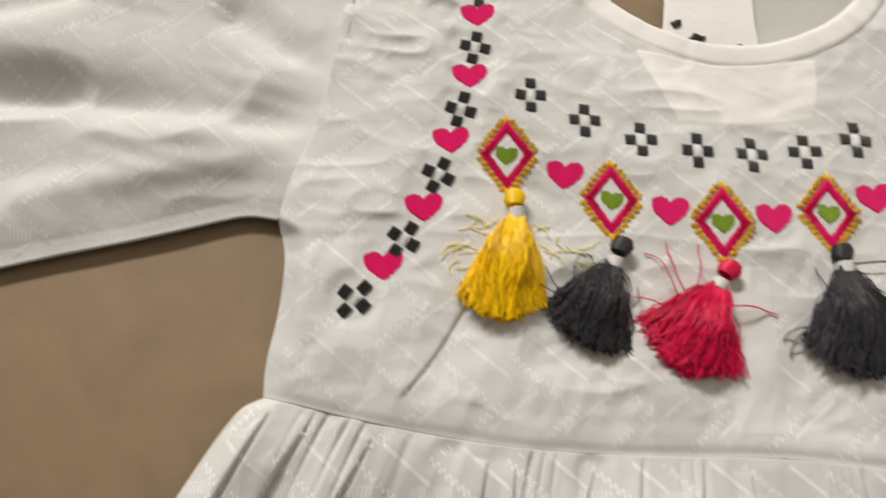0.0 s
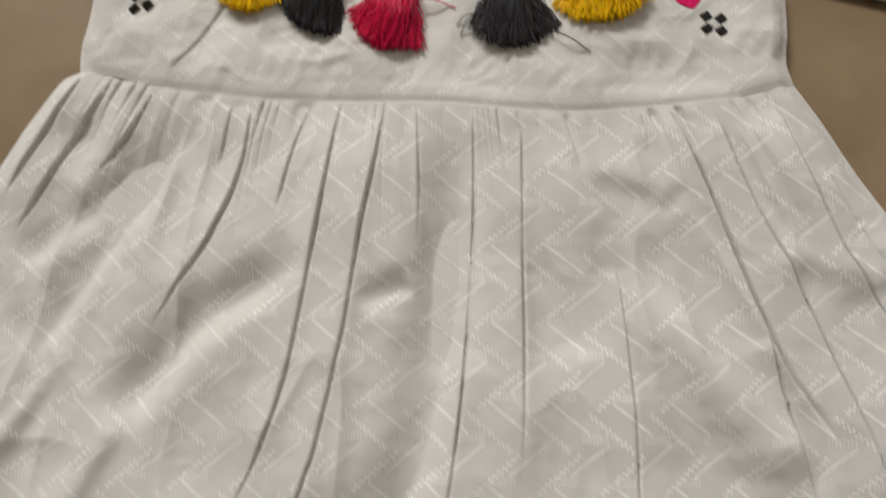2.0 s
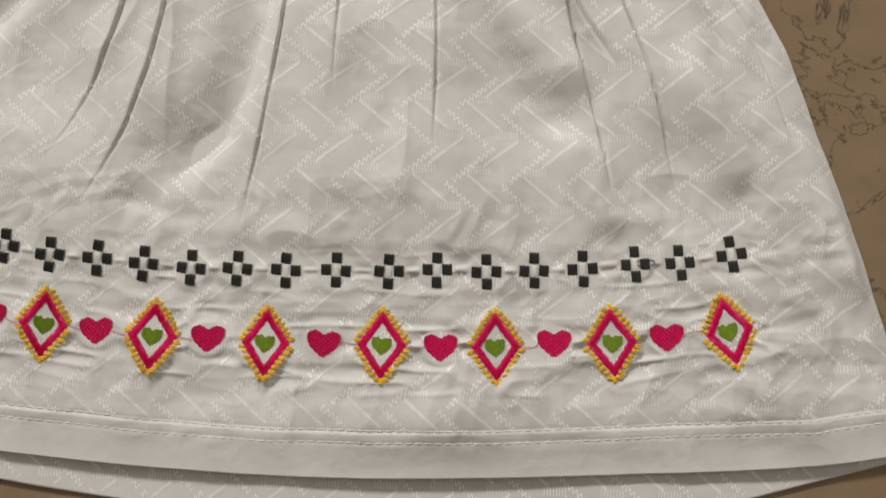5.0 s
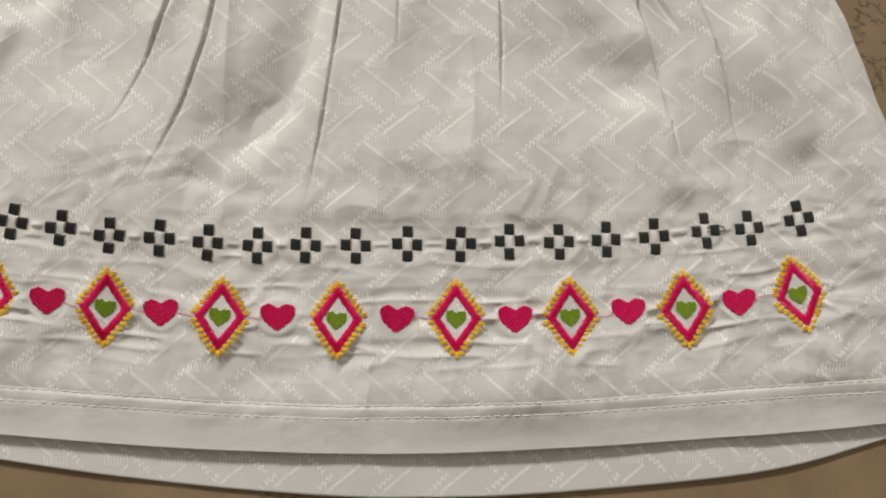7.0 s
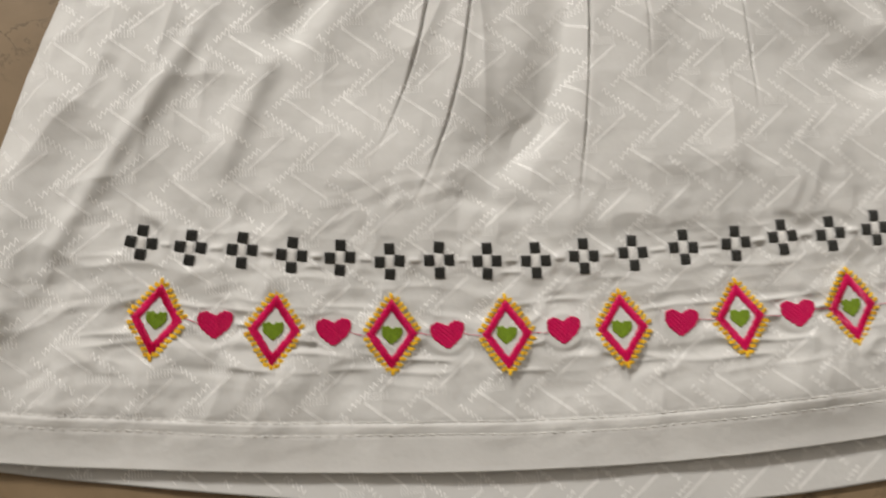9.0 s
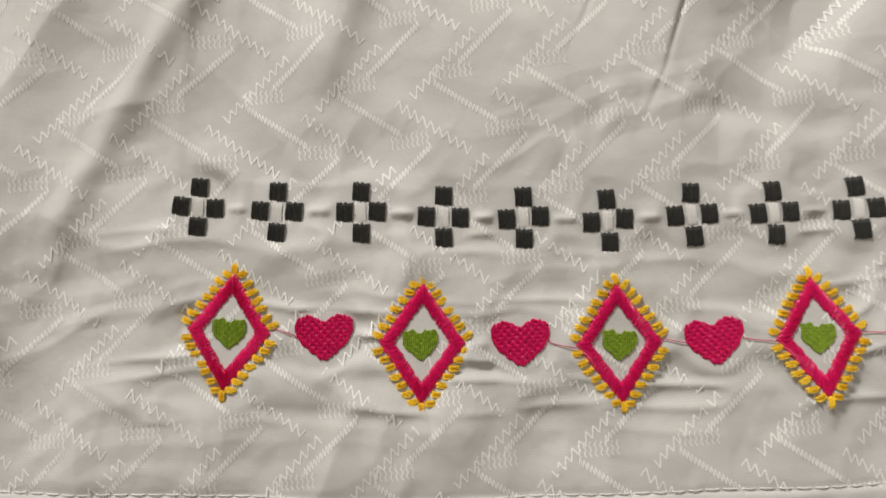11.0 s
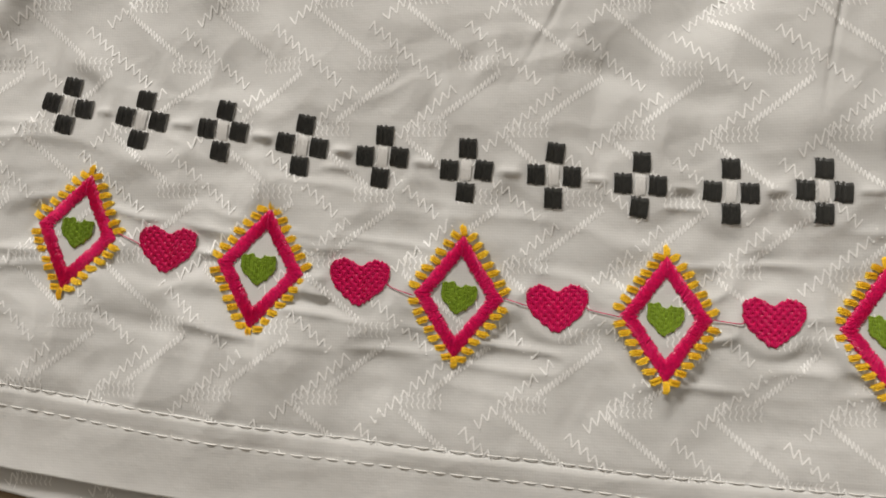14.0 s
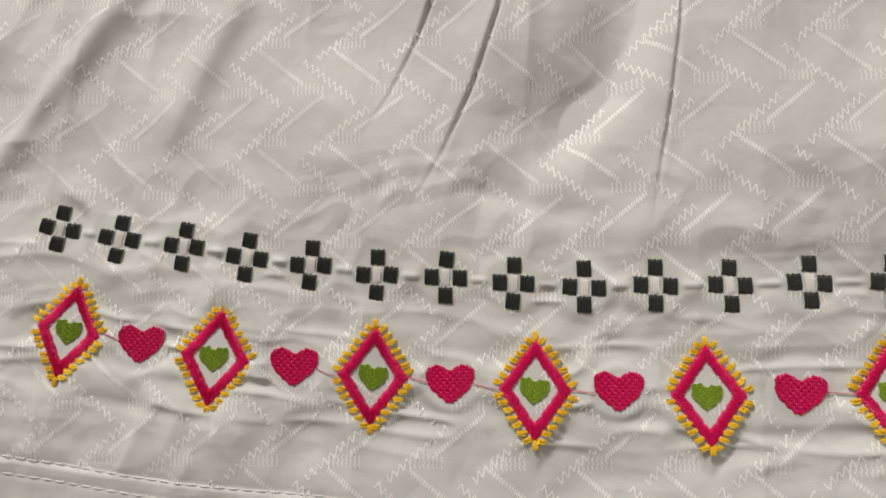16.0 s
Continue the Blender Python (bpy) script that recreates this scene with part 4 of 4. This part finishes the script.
flap = patch([(0.062, 0.128), (0.1, 0.128)], [(0.066, 0.235), (0.112, 0.235)], [(0.066, 0.235), (0.073, 0.16), (0.062, 0.128)], [(0.112, 0.235), (0.099, 0.165), (0.1, 0.128)], 50, 80)
cloth_sheet("back_facing", flap, 0.0034 + 0.0005 * lattice_noise(flap[..., 0], flap[..., 1], 0.015, 74), DOUBLE, dress, "white doubled strip inside the back")
for px, py, r in ((0.0725, 0.1487, 0.0026), (0.0795, 0.1437, 0.0028), (0.0925, 0.1408, 0.0012)):
    rows = [(px + random.uniform(-r, r), py + random.uniform(-r, r) * 0.6, px + random.uniform(-r, r), py + random.uniform(-r, r) * 0.6, 0.0008, 0.0006) for _ in range(9)]
    part("thread_tuft", threads_mesh("thread_tuft", rows, BLACK), dress, Matrix.Translation((0, 0, 0.0042)), "small charcoal thread end")


def facing(name, grid, label, mat=DOUBLE):
    nv2, nu2 = grid.shape[:2]
    iv, iu = np.minimum(np.arange(nv2), np.arange(nv2)[::-1])[:, None], np.minimum(np.arange(nu2), np.arange(nu2)[::-1])[None]
    soft = smooth_step(0, 3, np.minimum(iv, iu))
    z = bodice_height(grid[..., 0], grid[..., 1]) + 0.00026 * soft - 0.00012
    cloth_sheet(name, grid, z, mat, dress, label, 0.0001)


facing("front_facing", patch([(0.0684, 0.1100), (0.0886, 0.1082), (0.1098, 0.1122)], [(0.0567, 0.1378), (0.0794, 0.1318), (0.097, 0.1318), (0.1147, 0.1345)],
                             [(0.0567, 0.1378), (0.0612, 0.1249), (0.0684, 0.1100)], [(0.1147, 0.1345), (0.1135, 0.122), (0.1098, 0.1122)], 70, 50), "doubled cloth below the neck")
facing("front_strip", patch([(0.0745, 0.0185), (0.0905, 0.0185)], [(0.0790, 0.066), (0.0905, 0.066)], [(0.0790, 0.066), (0.0745, 0.0185)], [(0.0905, 0.066), (0.0905, 0.0185)], 30, 80), "doubled strip down the front", HEM_CLOTH)


# ---- tassels ----
def tassel(label, mat, pale, head, neck, ends, strays, seed):
    """A thread tassel lying on the bodice: ringed knot, white binding, skirt of strands and stray threads."""
    rng = random.Random(seed)
    base = float(bodice_height(np.array(neck[0]), np.array(neck[1])))
    holder = tagged(new("tassel"), label, "tassel", "tassels on the dress front")
    holder.location = (neck[0], neck[1], base)
    ox, oy, oz = neck[0], neck[1], base

    def add(name, verts, faces, material_used, part_label=""):
        return mesh_object(name, [(v[0] - ox, v[1] - oy, v[2] - oz) for v in verts], faces, material_used, holder, part_label)
    # knot: thread wound round the head in a short barrel
    verts, faces = [], []
    hx, hy = head
    axis = (Vector(neck) - Vector(head)).normalized()
    across = Vector((-axis.y, axis.x))
    coil = []
    for i in range(121):
        a = 2 * math.pi * i / 12
        k = i / 120
        r = 0.0014 + 0.0010 * math.sin(math.pi * (0.12 + 0.76 * k)) + 0.00015 * math.sin(5 * k + a)
        c = Vector(head) + axis * (k - 0.5) * 0.0042
        coil.append((c.x + across.x * 1.15 * r * math.cos(a), c.y + across.y * 1.15 * r * math.cos(a), base + 0.0023 + 0.8 * r * math.sin(a)))
    tube(verts, faces, coil, 0.00045, 5, 1.0)
    add("knot", verts, faces, mat)
    # white binding
    d = (Vector(neck) - Vector(head)).normalized()
    verts, faces = [], []
    s2 = Vector((-d.y, d.x))
    coil = []
    for i in range(71):
        a = 2 * math.pi * i / 14
        c = Vector(neck) + d * (i / 14 - 2.5) * 0.0006
        coil.append((c.x + s2.x * 0.0022 * math.cos(a), c.y + s2.y * 0.0022 * math.cos(a), base + 0.0022 + 0.0019 * math.sin(a)))
    tube(verts, faces, coil, 0.0004, 4, 1.0)
    add("binding", verts, faces, WHITE_WRAP, "white thread binding")
    # skirt of strands
    e = resample(ends, 60)
    verts, faces = [], []
    n0 = Vector(neck) + d * 0.0008
    for k in range(900):
        t = min(max(rng.gauss(0.5, 0.27), 0), 1)
        end = Vector(e[int(t * 59)])
        layer = rng.random()
        reach = rng.uniform(0.86, 0.99) if rng.random() < 0.85 else rng.uniform(0.6, 0.95)
        end = Vector((n0.x + (end.x - n0.x) * reach, n0.y + (end.y - n0.y) * reach)) + Vector((rng.uniform(-1, 1), rng.uniform(-1, 1))) * 0.0013
        side = Vector((-(end - n0).y, (end - n0).x)).normalized()
        start = n0 + side * rng.uniform(-0.0018, 0.0018)
        bow = rng.uniform(-0.0024, 0.0024)
        thick = 0.0075 * (1 - 0.7 * (2 * t - 1) ** 2)
        path = []
        for i in range(9):
            s = i / 8
            c = start.lerp(end, s) + side * (bow * math.sin(math.pi * s) + 0.0007 * math.sin(rng.uniform(7, 11) * s + k))
            hump = (0.003 + (thick - 0.003) * min(1, s * 2.2)) * (1 - 0.45 * max(0, s - 0.55) / 0.45)
            path.append((c.x, c.y, base + 0.0006 + layer * hump + 0.0003 * math.sin(13 * s + 2 * k)))
        tube(verts, faces, path, rng.uniform(0.00018, 0.0003), 4, 0.85)
    ob = add("fringe", verts, faces, mat)
    ob["kind"] = "stuff"
    # stray threads
    for line, radius, m2 in strays:
        q = resample(line, 14)
        lift = [0.0022 * math.sin(math.pi * min(1, 0.15 + i / 13)) for i in range(14)]
        verts, faces = [], []
        tube(verts, faces, [(a, b, float(bodice_height(np.array(a), np.array(b))) + 0.0006 + h) for (a, b), h in zip(q, lift)], radius, 5, 0.8)
        add("stray_thread", verts, faces, m2)
    # pale fluff
    for _ in range(pale):
        a = rng.uniform(0, 2 * math.pi)
        c = n0 + d * rng.uniform(0.004, 0.016) + Vector((rng.choice((-1, 1)) * rng.uniform(0.008, 0.018), rng.uniform(-0.003, 0.006)))
        line = [c, c + Vector((math.cos(a), 0.5 * math.sin(a))) * 0.004, c + Vector((math.cos(a + 0.5), 0.5 * math.sin(a + 0.5))) * 0.009]
        q = resample([(p.x, p.y) for p in line], 8)
        verts, faces = [], []
        tube(verts, faces, [(x, y, float(bodice_height(np.array(x), np.array(y))) + 0.0005) for x, y in q], 0.0002, 4, 0.7)
        add("fluff_thread", verts, faces, PALE_YELLOW)


tassel("bright yellow silk tassel lying on the white bodice", TASSEL_YELLOW, 26, (0.0185, 0.0824), (0.019, 0.0775), [(0.0032, 0.0530), (0.0085, 0.0480), (0.0145, 0.0468), (0.0205, 0.0475), (0.0262, 0.0515)], [], 101)
tassel("charcoal silk tassel swung aside on the white bodice", TASSEL_BLACK, 0, (0.0483, 0.0692), (0.0458, 0.064), [(0.0258, 0.0510), (0.0300, 0.0450), (0.0370, 0.0402), (0.0430, 0.0385), (0.0492, 0.0390)],
       [([(0.034, 0.053), (0.029, 0.057), (0.027, 0.063)], 0.00022, TASSEL_BLACK), ([(0.036, 0.055), (0.034, 0.064), (0.039, 0.068), (0.042, 0.062)], 0.0002, TASSEL_BLACK), ([(0.047, 0.05), (0.052, 0.053), (0.0525, 0.058)], 0.0002, TASSEL_BLACK), ([(0.033, 0.054), (0.026, 0.056), (0.0225, 0.0605)], 0.0002, TASSEL_BLACK)], 102)
tassel("crimson silk tassel with curled stray threads", TASSEL_PINK, 0, (0.0779, 0.0634), (0.0745, 0.0588), [(0.0508, 0.0480), (0.0525, 0.0420), (0.0590, 0.0350), (0.0640, 0.0328), (0.0710, 0.0338), (0.0778, 0.0335)],
       [([(0.063, 0.056), (0.0605, 0.062), (0.0585, 0.067), (0.055, 0.068)], 0.00022, TASSEL_PINK), ([(0.0655, 0.056), (0.0625, 0.0615), (0.0615, 0.0715)], 0.00022, TASSEL_PINK), ([(0.068, 0.057), (0.070, 0.064), (0.0705, 0.071)], 0.00022, TASSEL_PINK),
        ([(0.073, 0.052), (0.082, 0.0535), (0.0905, 0.0515)], 0.00026, TASSEL_PINK), ([(0.06, 0.052), (0.054, 0.0545), (0.048, 0.0555)], 0.0002, TASSEL_PINK), ([(0.074, 0.043), (0.0785, 0.041), (0.0805, 0.0345)], 0.0002, TASSEL_PINK), ([(0.072, 0.044), (0.078, 0.0435), (0.0795, 0.0425)], 0.0002, TASSEL_PINK)], 103)
tassel("charcoal silk tassel spread wide on the white bodice", TASSEL_BLACK, 0, (0.1097, 0.0690), (0.1099, 0.0645), [(0.0958, 0.0420), (0.1020, 0.0365), (0.1090, 0.0340), (0.1190, 0.0350), (0.1282, 0.0415)],
       [([(0.126, 0.0405), (0.131, 0.0375), (0.135, 0.0355), (0.139, 0.0335)], 0.00026, TASSEL_BLACK), ([(0.112, 0.066), (0.12, 0.0668), (0.1325, 0.0665)], 0.0003, TASSEL_BLACK), ([(0.099, 0.049), (0.094, 0.045), (0.0925, 0.040)], 0.00024, TASSEL_BLACK), ([(0.1, 0.048), (0.0935, 0.0475), (0.091, 0.0445)], 0.00024, TASSEL_BLACK), ([(0.1045, 0.055), (0.1035, 0.06), (0.1025, 0.065)], 0.0002, TASSEL_BLACK)], 104)
tassel("bright yellow silk tassel fanned out beside the yoke row", TASSEL_YELLOW, 26, (0.1421, 0.0757), (0.1423, 0.0705), [(0.1262, 0.0500), (0.1320, 0.0447), (0.1400, 0.0437), (0.1500, 0.0448), (0.1630, 0.0535)],
       [([(0.158, 0.058), (0.161, 0.066), (0.159, 0.075), (0.158, 0.083)], 0.0002, PALE_YELLOW)], 105)
